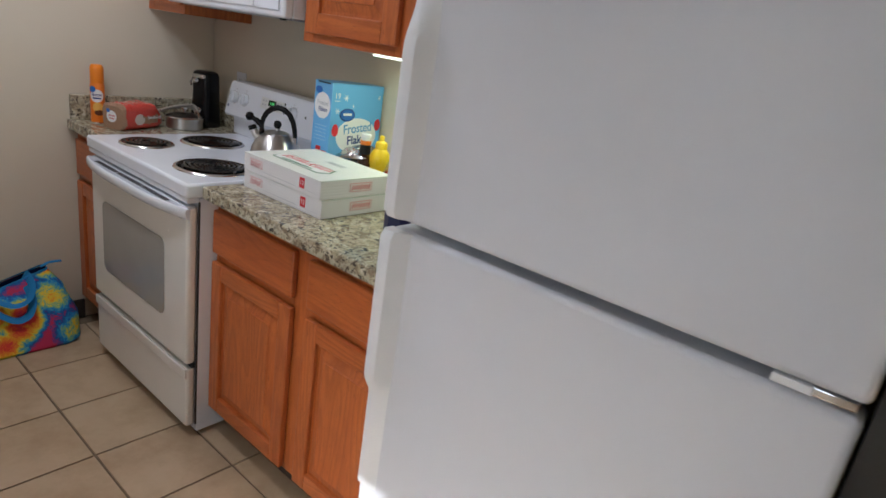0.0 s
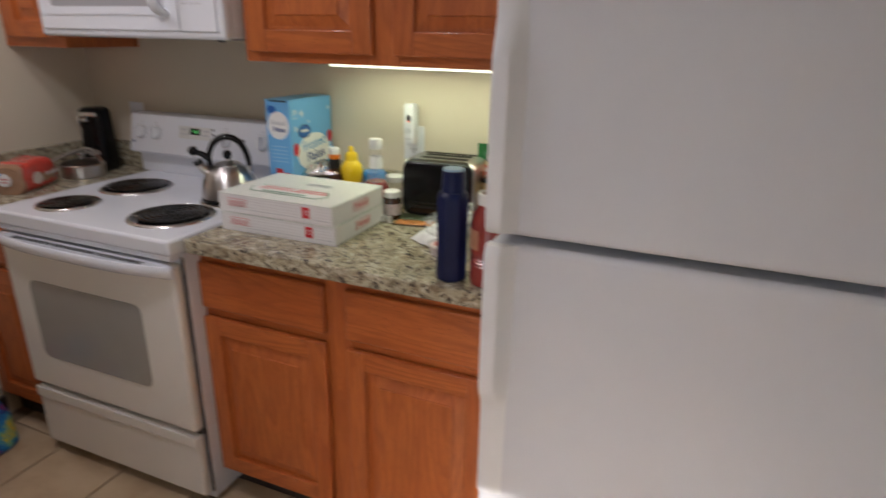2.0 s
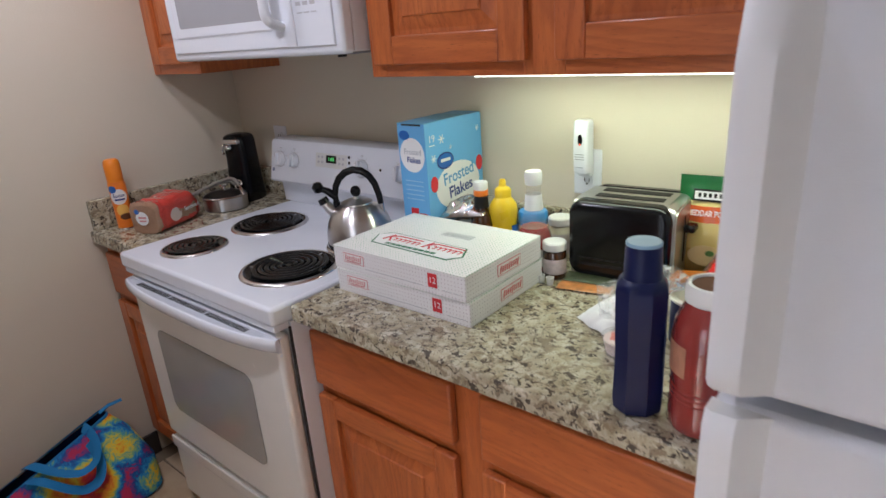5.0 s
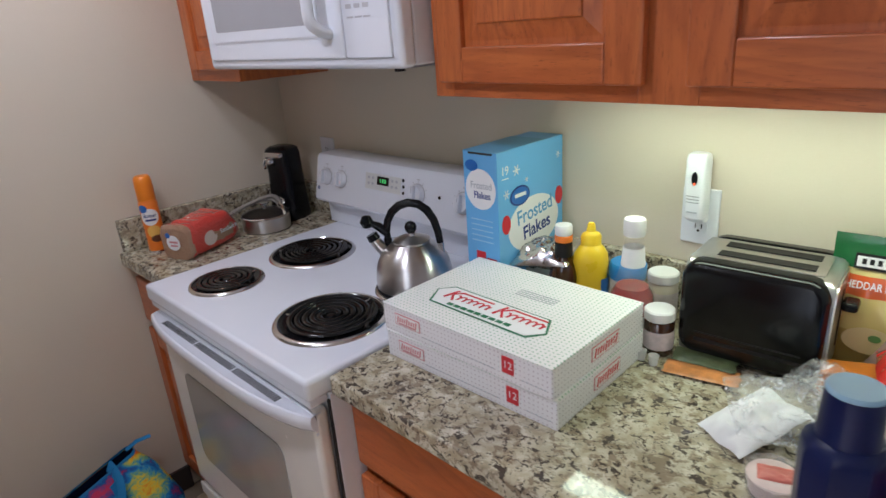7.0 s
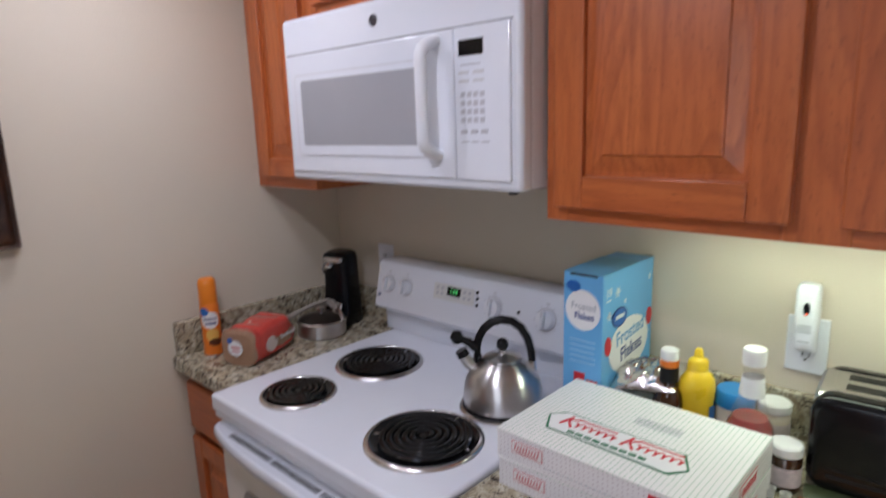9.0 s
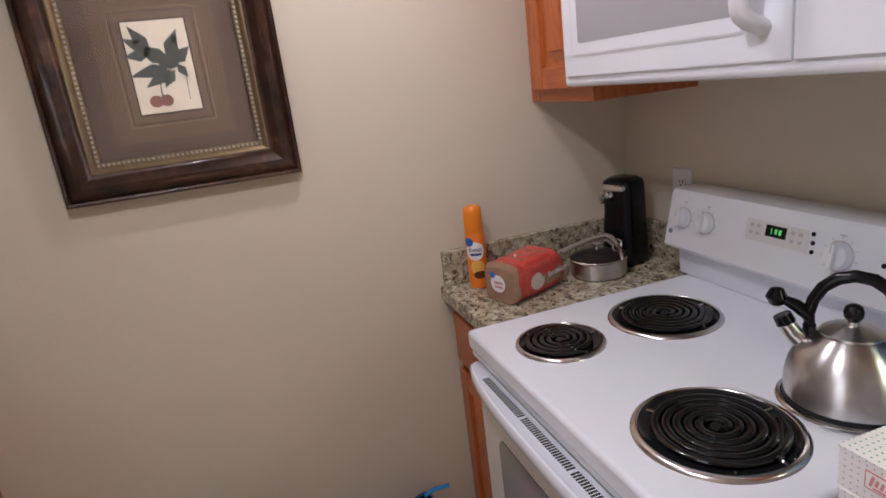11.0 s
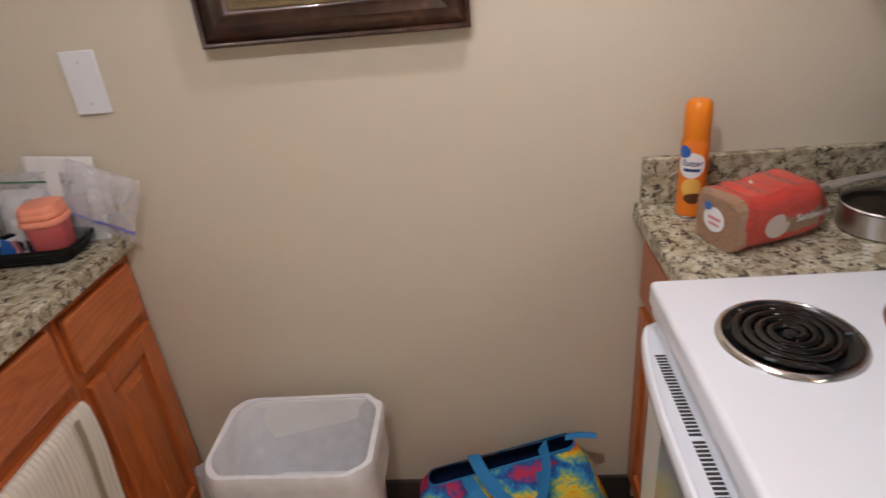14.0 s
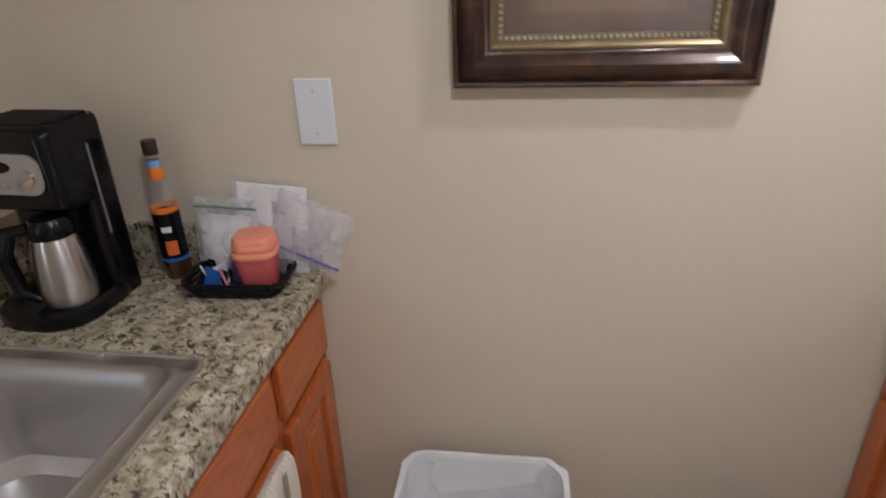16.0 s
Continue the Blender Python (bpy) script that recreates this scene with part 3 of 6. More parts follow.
def burner(x, y, r):
    """A drip bowl with its narrow bright rim, a black well and a flat coil of close turns."""
    bowl = part("drip_bowl", lathe([(r * 0.86, 0.9222), (r * 0.895, 0.9250), (r * 0.915, 0.9275), (r * 0.95, 0.9270), (r * 0.985, 0.9245), (r, 0.9213)], 56, (x, y)), DRIP_RIM, stove, "bright drip bowl rim")
    part("bowl_well", lathe([(0, 0.9216), (r * 0.55, 0.9216), (r * 0.80, 0.9222), (r * 0.885, 0.9246), (r * 0.905, 0.9268)], 48, (x, y)), BOWL_BLACK, bowl, "glossy black drip well")
    turns, inner = (4.0 if r < 0.10 else 5.2), 0.014
    points = []
    for k in range(int(turns * 30) + 1):
        a = 2 * math.pi * k / 30
        d = inner + (r * 0.77 - inner) * k / (turns * 30)
        points.append((x + d * math.cos(a), y + d * math.sin(a), 0.9288))
    part("coil", tube(points, 0.0062 if r < 0.10 else 0.0069, 10, 0.66), COIL, bowl)
    part("coil_lead", tube([points[-1], (x + r * 0.84, y + 0.012, 0.9275), (x + r * 0.90, y + 0.014, 0.9262)], 0.005, 8), COIL, bowl)
    part("medallion", lathe([(0, 0.9300), (0.009, 0.9296), (0.011, 0.9270)], 16, (x, y)), BOWL_BLACK, bowl)
    for a in (90, 210, 330):
        c, s = math.cos(radians(a)), math.sin(radians(a))
        part("coil_support", tube([(x + 0.030 * c, y + 0.030 * s, 0.9238), (x + r * 0.86 * c, y + r * 0.86 * s, 0.9238)], 0.0022, 6), CHROME, bowl)


for x, y, r in ((0.178, -0.555, 0.096), (0.190, -0.298, 0.123), (0.577, -0.514, 0.128), (0.606, -0.290, 0.096)):
    burner(x, y, r)

# ---- the microwave ----
micro = thing("microwave", "white over-the-range microwave with vertical handle", "microwave", (0.315, 0, 1.432))
MW, MH = 0.772, 0.412
part("body", box(0.004, MW - 0.002, -0.345, -0.004, 0.004, MH - 0.004, 0.004), ENAMEL, micro)
part("bottom_plate", box(0.03, MW - 0.03, -0.33, -0.03, -0.002, 0.006), GASKET, micro)
part("front", box(0.0, MW, -0.383, -0.343, 0, MH, 0.012, 4), ENAMEL, micro)
door = part("door", box(0.022, 0.610, -0.389, -0.380, 0.022, 0.318, 0.004, 2), ENAMEL, micro)
part("window_surround", loft([[(p.x, -0.3892 - d, p.y) for p in rounded(0.478, 0.206, 0.012, 0, 5, 0.293, 0.167)] for d in (0.0, 0.0012)]), paint("window_edge_print", (0.58, 0.59, 0.62), 0.4), door)
part("window_border", loft([[(p.x, -0.3898 - d, p.y) for p in rounded(0.470, 0.198, 0.010, 0, 5, 0.293, 0.167)] for d in (0.0, 0.0012)]), ENAMEL, door)
part("window", loft([[(p.x, -0.3902 - d, p.y) for p in rounded(0.430, 0.162, 0.008, 0, 5, 0.296, 0.172)] for d in (0.0, 0.0012)]), MICRO_GLASS, door, "grey perforated microwave window")
grip = [(0.560, -0.386 - 0.046 * math.sin(math.pi * min(1, min(u, 1 - u) / 0.14) / 2) ** 0.7, 0.070 + 0.232 * u) for u in (k / 26 for k in range(27))]
part("handle", tube(grip, [0.0150 if 2 < k < 24 else 0.0170 for k in range(27)], 14, 0.70), WHITE_PLASTIC, door, "bowed white handle")
ctl = part("control_panel", box(0.613, 0.750, -0.3890, -0.380, 0.022, 0.318, 0.002), ENAMEL, micro)
part("display", label_bar(0.062, 0.030, pose(0.656, -0.3892, 0.279, 90)), paint("display_black", (0.004, 0.004, 0.005), 0.12, bump=0), ctl, "black unlit display")
part("print_mark", label_bar(0.05, 0.003, pose(0.655, -0.3892, 0.247, 90)), PRINT_GREY, ctl)
for row in range(2):
    for k in range(2):
        part("key", label_bar(0.026, 0.006, pose(0.637 + 0.038 * k, -0.3892, 0.232 - 0.016 * row, 90)), paint("key_print", (0.56, 0.56, 0.57), 0.5), ctl)
for row in range(4):
    for k in range(4):
        part("key", label_bar(0.011, 0.010, pose(0.634 + 0.0165 * k, -0.3892, 0.190 - 0.0165 * row, 90)), PRINT_GREY, ctl)
for k in range(3):
    part("key", label_bar(0.017, 0.008, pose(0.636 + 0.026 * k, -0.3892, 0.118, 90)), PRINT_GREY, ctl)
    part("key", label_bar(0.020, 0.003, pose(0.638 + 0.026 * k, -0.3892, 0.098, 90)), PRINT_GREY, ctl)
part("badge", disc(0.026, 0.026, pose(0.369, -0.3835, 0.366, 90), 0.0015), paint("dark_badge", (0.10, 0.10, 0.12), 0.25, 0.8), micro, "round dark grey badge")
part("seam", box(0.018, MW - 0.018, -0.3840, -0.3825, 0.3180, 0.3225), GASKET, micro)
part("latch", box(MW - 0.045, MW - 0.03, -0.365, -0.35, -0.006, 0.002), BLACK_MATT, micro)

# ---- the fridge ----
fridge = thing("fridge", "white top-freezer refrigerator with pebbled doors", "fridge", (2.033, 0, 0))
FW = 0.781
part("body", box(0.006, FW - 0.004, -0.700, -0.05, 0.03, 1.665, 0.006), FRIDGE, fridge)
for x in (0.08, FW - 0.12):
    part("foot", lathe([(0.018, 0), (0.018, 0.03), (0, 0.03)], 12, (x + 0.02, -0.60)), BLACK_MATT, fridge)
part("grille", box(0.01, FW - 0.01, -0.705, -0.690, 0.03, 0.105, 0.003), GASKET, fridge, "grey toe grille")
part("gasket", box(0.015, FW - 0.015, -0.712, -0.699, 0.125, 1.655), GASKET, fridge)
freezer = part("freezer_door", box(0.0, FW, -0.780, -0.711, 1.1055, 1.680, 0.012, 4), FRIDGE, fridge)
cooler = part("fridge_door", box(0.0, FW, -0.780, -0.711, 0.118, 1.0885, 0.012, 4), FRIDGE, fridge)


def door_handle(parent, z0, z1, foot):
    """A full-depth white grip along the door's opening edge, running out flat at its foot or head."""
    rows = []
    for k in range(41):
        u = k / 40
        z = z0 + (z1 - z0) * u
        near = (z - z0) if foot else (z1 - z)
        rise = min(1.0, max(0.0, (near - 0.225) / 0.05)) if foot else min(1.0, max(0.0, (near - 0.16) / 0.09))
        rise = rise * rise * (3 - 2 * rise)
        end = min(1.0, ((z1 - z) if foot else (z - z0)) / 0.012)
        out = 0.004 + 0.020 * rise * (0.55 + 0.45 * end)
        rows.append([(-0.001, -0.770, z), (-0.001, -0.778 - out, z), (0.006, -0.783 - out, z), (0.031, -0.783 - out, z), (0.040, -0.7815 - out * 0.66, z), (0.049, -0.781 - out * 0.20, z), (0.060, -0.778, z)])
    part("handle", loft(rows), WHITE_PLASTIC, parent, "smooth white vertical grip")


door_handle(freezer, 1.112, 1.66, False)
door_handle(cooler, 0.50, 1.086, True)
hinge = part("hinge", box(FW - 0.060, FW - 0.010, -0.775, -0.715, 1.0920, 1.1040, 0.002), CHROME, fridge, "bright metal door hinge")
part("hinge_cover", box(FW - 0.105, FW - 0.058, -0.779, -0.730, 1.0920, 1.1040, 0.002), WHITE_PLASTIC, fridge)

# ---- the sink side ----
unit = thing("base_cabinet", "narrow orange oak cabinet with one drawer beside the wall", "cabinet", (0, -2.445, 0), 0, "base cabinets")
unit.matrix_world = pose(0.294, -2.445, 0, 0, 0, 180)
SF = 0.615
carcass(unit, 0.002, 0.292, 0.105, 0.873, SF, ((0.002, 0.03), (0.255, 0.292)), (((0.03, 0.255), (0.84, 0.873)), ((0.03, 0.255), (0.68, 0.72)), ((0.03, 0.255), (0.105, 0.14))))
drawer_front(unit, 0.014, 0.266, 0.718, 0.847, -SF - 0.0195)
framed_door("door", unit, 0.014, 0.266, 0.118, 0.684, -SF - 0.0195)
part("toe_kick", box(0.002, 0.292, -0.55, -0.53, 0, 0.103), TOE, unit)
unit = thing("base_cabinet", "orange oak sink cabinet with a false drawer front", "cabinet", group="base cabinets")
unit.matrix_world = pose(0.632, -2.445, 0, 0, 0, 180)
carcass(unit, 0.0, 0.337, 0.105, 0.873, SF, ((0.0, 0.03), (0.300, 0.337)), (((0.03, 0.30), (0.84, 0.873)), ((0.03, 0.30), (0.68, 0.72)), ((0.03, 0.30), (0.105, 0.14))), 0.70)
drawer_front(unit, 0.024, 0.312, 0.722, 0.855, -SF - 0.0195)
framed_door("door", unit, 0.024, 0.312, 0.118, 0.684, -SF - 0.0195)
part("toe_kick", box(0.0, 0.337, -0.55, -0.53, 0, 0.103), TOE, unit)

dish = thing("dishwasher", "white built-in dishwasher under the sink counter", "dishwasher", (1.246, -2.445, 0), 180)
part("body", box(0.006, 0.594, -0.60, -0.02, 0.10, 0.700), BLACK_MATT, dish)
part("door", box(0.002, 0.598, -0.645, -0.602, 0.11, 0.735, 0.008, 3), ENAMEL, dish)
panel = part("control_panel", box(0.002, 0.598, -0.672, -0.602, 0.738, 0.866, 0.012, 4), ENAMEL, dish)
part("latch", box(0.24, 0.36, -0.680, -0.670, 0.79, 0.83, 0.005), GASKET, panel)
part("toe_panel", box(0.004, 0.596, -0.56, -0.54, 0.0, 0.10), BLACK_MATT, dish)
unit = thing("base_cabinet", "plain orange oak end cabinet of the sink counter", "cabinet", group="base cabinets")
unit.matrix_world = pose(1.56, -2.445, 0, 0, 0, 180)
carcass(unit, 0.0, 0.310, 0.105, 0.873, SF, ((0.0, 0.03), (0.28, 0.31)), (((0.03, 0.28), (0.84, 0.873)), ((0.03, 0.28), (0.105, 0.14))))
framed_door("door", unit, 0.018, 0.292, 0.118, 0.850, -SF - 0.0195)
part("toe_kick", box(0.0, 0.31, -0.55, -0.53, 0, 0.103), TOE, unit)

SX0, SX1, SY0, SY1 = 0.385, 1.00, -2.335, -1.915       # sink opening
worktop("worktop", "speckled beige granite worktop round a steel sink", (
    ("slab", 0.002, SX0, -2.455, -1.800, 0.874, 0.914, 0.005), ("slab", SX1, 1.60, -2.455, -1.800, 0.874, 0.914, 0.005),
    ("slab", SX0 - 0.005, SX1 + 0.005, SY1, -1.8003, 0.8741, 0.9139, 0.005), ("slab", SX0 - 0.005, SX1 + 0.005, -2.455, SY0, 0.8741, 0.9139, 0.005),
    ("backsplash", 0.002, 0.021, -2.434, -1.806, 0.9145, 1.014, 0.003), ("backsplash", 0.022, 1.60, -2.455, -2.436, 0.9145, 1.014, 0.003)))
sink = thing("sink", "drop-in brushed steel kitchen sink", "sink", ((SX0 + SX1) / 2, (SY0 + SY1) / 2, 0.914))
w, d = SX1 - SX0, SY1 - SY0
rings = [rounded(w + 0.05, d + 0.05, 0.03, 0.0005), rounded(w + 0.047, d + 0.047, 0.03, 0.0055), rounded(w + 0.041, d + 0.041, 0.03, 0.0065), rounded(w + 0.034, d + 0.034, 0.03, 0.0030), rounded(w - 0.010, d - 0.012, 0.035, 0.0025), rounded(w - 0.018, d - 0.020, 0.04, 0.0050), rounded(w - 0.026, d - 0.030, 0.045, 0.0035),
         rounded(w - 0.045, d - 0.052, 0.05, -0.008), rounded(w - 0.065, d - 0.075, 0.055, -0.03), rounded(w - 0.09, d - 0.10, 0.06, -0.18), rounded(w - 0.14, d - 0.15, 0.06, -0.200)]
part("basin", loft(rings, cap=False), SINK_STEEL, sink)
part("basin_floor", loft([rounded(w - 0.141, d - 0.151, 0.06, -0.2005), rounded(w - 0.141, d - 0.151, 0.06, -0.1995)]), SINK_STEEL, sink)
part("drain", lathe([(0, -0.198), (0.035, -0.197), (0.042, -0.196), (0.044, -0.199)], 24), CHROME, sink)


# ---- small materials ----
RED_INK = paint("red_ink", (0.60, 0.025, 0.035), 0.45)
PINK_INK = paint("pink_ink", (0.62, 0.26, 0.27), 0.5)
GREEN_INK = paint("green_ink", (0.02, 0.16, 0.07), 0.45)
WHITE_INK = paint("white_ink", (0.80, 0.80, 0.80), 0.45)
NAVY_INK = paint("navy_ink", (0.012, 0.035, 0.20), 0.4)
BLUE_INK = paint("blue_ink", (0.02, 0.13, 0.45), 0.4)
GREY_INK = paint("grey_ink", (0.42, 0.44, 0.47), 0.5)
CARD = paint("white_card", (0.78, 0.78, 0.77), 0.5, vary=0.03)
DOTTED_TOP = dotted("dotted_card_top", (0.78, 0.78, 0.76), (0.22, 0.40, 0.28), 0.0085, 0.17, (0, 1))
DOTTED_FRONT = dotted("dotted_card_front", (0.78, 0.77, 0.77), (0.50, 0.44, 0.46), 0.0085, 0.15, (0, 2))
DOTTED_SIDE = dotted("dotted_card_side", (0.78, 0.77, 0.77), (0.46, 0.42, 0.44), 0.0085, 0.15, (1, 2))
CEREAL_BLUE = paint("cereal_blue_card", (0.15, 0.43, 0.76), 0.35, vary=0.10, size=6)
ORANGE = paint("orange_print", (0.80, 0.20, 0.015), 0.35)
YELLOW = paint("yellow_plastic", (0.82, 0.56, 0.015), 0.3, vary=0.04)
LID_WHITE = paint("white_lid", (0.76, 0.76, 0.74), 0.35)
BLUE_LID = paint("blue_lid", (0.02, 0.22, 0.55), 0.35)
AMBER = paint("brown_syrup", (0.055, 0.018, 0.006), 0.08, vary=0.3, coat=0.6)
KETCHUP = paint("red_sauce", (0.30, 0.018, 0.010), 0.12, vary=0.2, coat=0.6)
MAROON = paint("maroon_drink", (0.26, 0.034, 0.028), 0.14, vary=0.25, size=20, coat=0.7)
NAVY = paint("navy_plastic", (0.006, 0.011, 0.060), 0.36, vary=0.2, spec=0.28)
PALE_BLUE = paint("pale_blue_cap", (0.27, 0.44, 0.56), 0.45)
CREAM = paint("cream_paper", (0.66, 0.60, 0.47), 0.7)
CLEAR = crinkle("clear_plastic", (0.80, 0.81, 0.82))
CLOUDY = film("cloudy_plastic", (0.82, 0.82, 0.84), 0.78, 0.22)
CORAL = paint("coral_plastic", (0.84, 0.29, 0.18), 0.4)
CORAL_DEEP = film("coral_clear_plastic", (0.75, 0.16, 0.16), 0.2, 0.25)
FOIL = steel("foil", 0.22)
CLOTH = paint("blue_strap_webbing", (0.015, 0.20, 0.46), 0.75, bump=0.3)
TOWEL = paint("cream_towel", (0.66, 0.62, 0.54), 0.9, bump=0.6)


def turned(name, label, category, at, pieces, flat=1.0, turn=0.0, steps=32):
    """A thing of turned parts: (name, material, (radius, height) pairs, label)."""
    ob = thing(name, label, category, at, turn)
    for piece, material, profile, note in pieces:
        part(piece, moved(lathe(profile, steps), Matrix.Diagonal((1, flat, 1, 1))), material, ob, note)
    return ob


def crumple(w, d, h, seed, n=16, puff=1.0):
    """A crushed pouch: a closed sheet with creases."""
    def side(sign):
        rows = []
        for i in range(n + 1):
            row = []
            for j in range(n + 1):
                u, v = i / n, j / n
                lift = (math.sin(math.pi * u) * math.sin(math.pi * v)) ** 0.5
                crease = noise.noise(Vector((u * 5 + seed, v * 5, sign * 3.1))) * 0.5 + noise.noise(Vector((u * 13 + seed, v * 13, sign))) * 0.25
                wob = noise.noise(Vector((u * 3, v * 3, seed + 9))) * 0.12
                row.append(((u - 0.5 + wob * 0.3) * w, (v - 0.5 + wob * 0.3) * d, h / 2 + sign * h / 2 * lift * puff * (0.8 + crease)))
            rows.append(row)
        return rows
    bm = sheet(side(1))
    return sheet(side(-1), bm=bm)


def pouch(w, h, deep, head=0.025, n=18, seed=1.0):
    """A standing or lying bag: flat seams at head and foot, full between; in the xz plane, front to -y."""
    bm = bmesh.new()
    for sign in (-1, 1):
        rows = []
        for i in range(n + 1):
            row = []
            for j in range(n + 1):
                u, v = j / n - 0.5, i / n
                full = max(0.0, math.sin(math.pi * min(1, v / (1 - head / h)))) ** 0.6 if v < 1 - head / h else 0.0
                full *= (1 - (2 * abs(u)) ** 3)
                wr = noise.noise(Vector((u * 6 + seed, v * 6, sign))) * 0.16
                row.append((u * w * (1 + 0.03 * math.sin(7 * v + seed)), sign * (0.001 + deep / 2 * full * (1 + wr)), v * h))
            rows.append(row)
        sheet(rows, bm=bm)
    bmesh.ops.recalc_face_normals(bm, faces=bm.faces)
    return bm


# ---- on the long counter ----
TOP = 0.9145
ob = thing("cereal_box", "tall light blue cereal box standing on the counter", "box", (1.142, -0.128, TOP))
body = part("carton", box(-0.046, 0.046, -0.1175, 0.1175, 0, 0.341, 0.0015), CEREAL_BLUE, ob)
part("top_flap", box(-0.0462, 0.0462, -0.1177, 0.05, 0.3405, 0.3422, 0.0005), paint("blue_flap", (0.13, 0.38, 0.62), 0.4), ob)
part("flap_gap", box(-0.030, 0.034, -0.1182, -0.1165, 0.336, 0.3402), DARK, ob)


def on_front(y, z, lift=0.0003):
    return pose(0.046 + lift, y, z) @ SIDE


def on_edge(x, z, lift=0.0003):
    return pose(x, -0.1175 - lift, z) @ FRONT


part("printed_field", disc(0.185, 0.125, on_front(0.005, 0.165)), WHITE_INK, body)
words("printed_word", "Frosted", 0.046, on_front(0.008, 0.192, 0.001) @ pose(0, 0, 0, 0, 0, 6), paint("mid_blue_ink", (0.10, 0.32, 0.58), 0.4), body, 0.0006, 0.92)
words("printed_word", "Flakes", 0.044, on_front(0.014, 0.152, 0.001) @ pose(0, 0, 0, 0, 0, 6), NAVY_INK, body, 0.0008, 0.95)
part("printed_badge", disc(0.068, 0.044, on_front(-0.045, 0.238, 0.0008)), NAVY_INK, body)
part("printed_badge", disc(0.060, 0.036, on_front(-0.045, 0.238, 0.0014)), BLUE_INK, body)
part("printed_badge", label_bar(0.038, 0.008, on_front(-0.045, 0.240, 0.002)), WHITE_INK, body)
part("printed_bowl", disc(0.15, 0.05, on_front(0.04, 0.088)), NAVY_INK, body)
for y, z in ((-0.094, 0.185), (0.100, 0.205)):
    part("printed_spot", disc(0.028, 0.042, on_front(y, z, 0.0009)), RED_INK, body)
for y, z, s in ((-0.055, 0.295, 0.024), (-0.090, 0.250, 0.020), (0.098, 0.300, 0.016), (-0.02, 0.268, 0.012)):
    for a in (0, 60, 120):
        part("printed_snowflake", label_bar(s, s * 0.10, on_front(y, z) @ pose(0, 0, 0, 0, 0, a)), WHITE_INK, body)
words("printed_number", "19", 0.026, on_front(-0.093, 0.300), WHITE_INK, body)
part("printed_line", label_bar(0.022, 0.002, on_front(-0.093, 0.284)), WHITE_INK, body)
part("printed_field", disc(0.082, 0.088, on_edge(0, 0.262)), WHITE_INK, body)
part("printed_badge", disc(0.034, 0.024, on_edge(-0.022, 0.312, 0.0009)), BLUE_INK, body)
words("printed_word", "Frosted", 0.021, on_edge(0.002, 0.270, 0.001), GREY_INK, body, 0.0002, 0.9)
words("printed_word", "Flakes", 0.021, on_edge(0.004, 0.249, 0.001), NAVY_INK, body, 0.0004, 0.9)
for k in range(5):
    part("printed_line", label_bar(0.06, 0.0022, on_edge(0, 0.195 - 0.012 * k)), paint("pale_print", (0.35, 0.58, 0.80), 0.4), body)
for k in range(2):
    part("printed_panel", label_bar(0.026, 0.030, on_edge(-0.006 + 0.03 * k, 0.108 - 0.012 * k)), RED_INK, body)
part("printed_panel", label_bar(0.07, 0.04, on_edge(0, 0.05)), WHITE_INK, body)


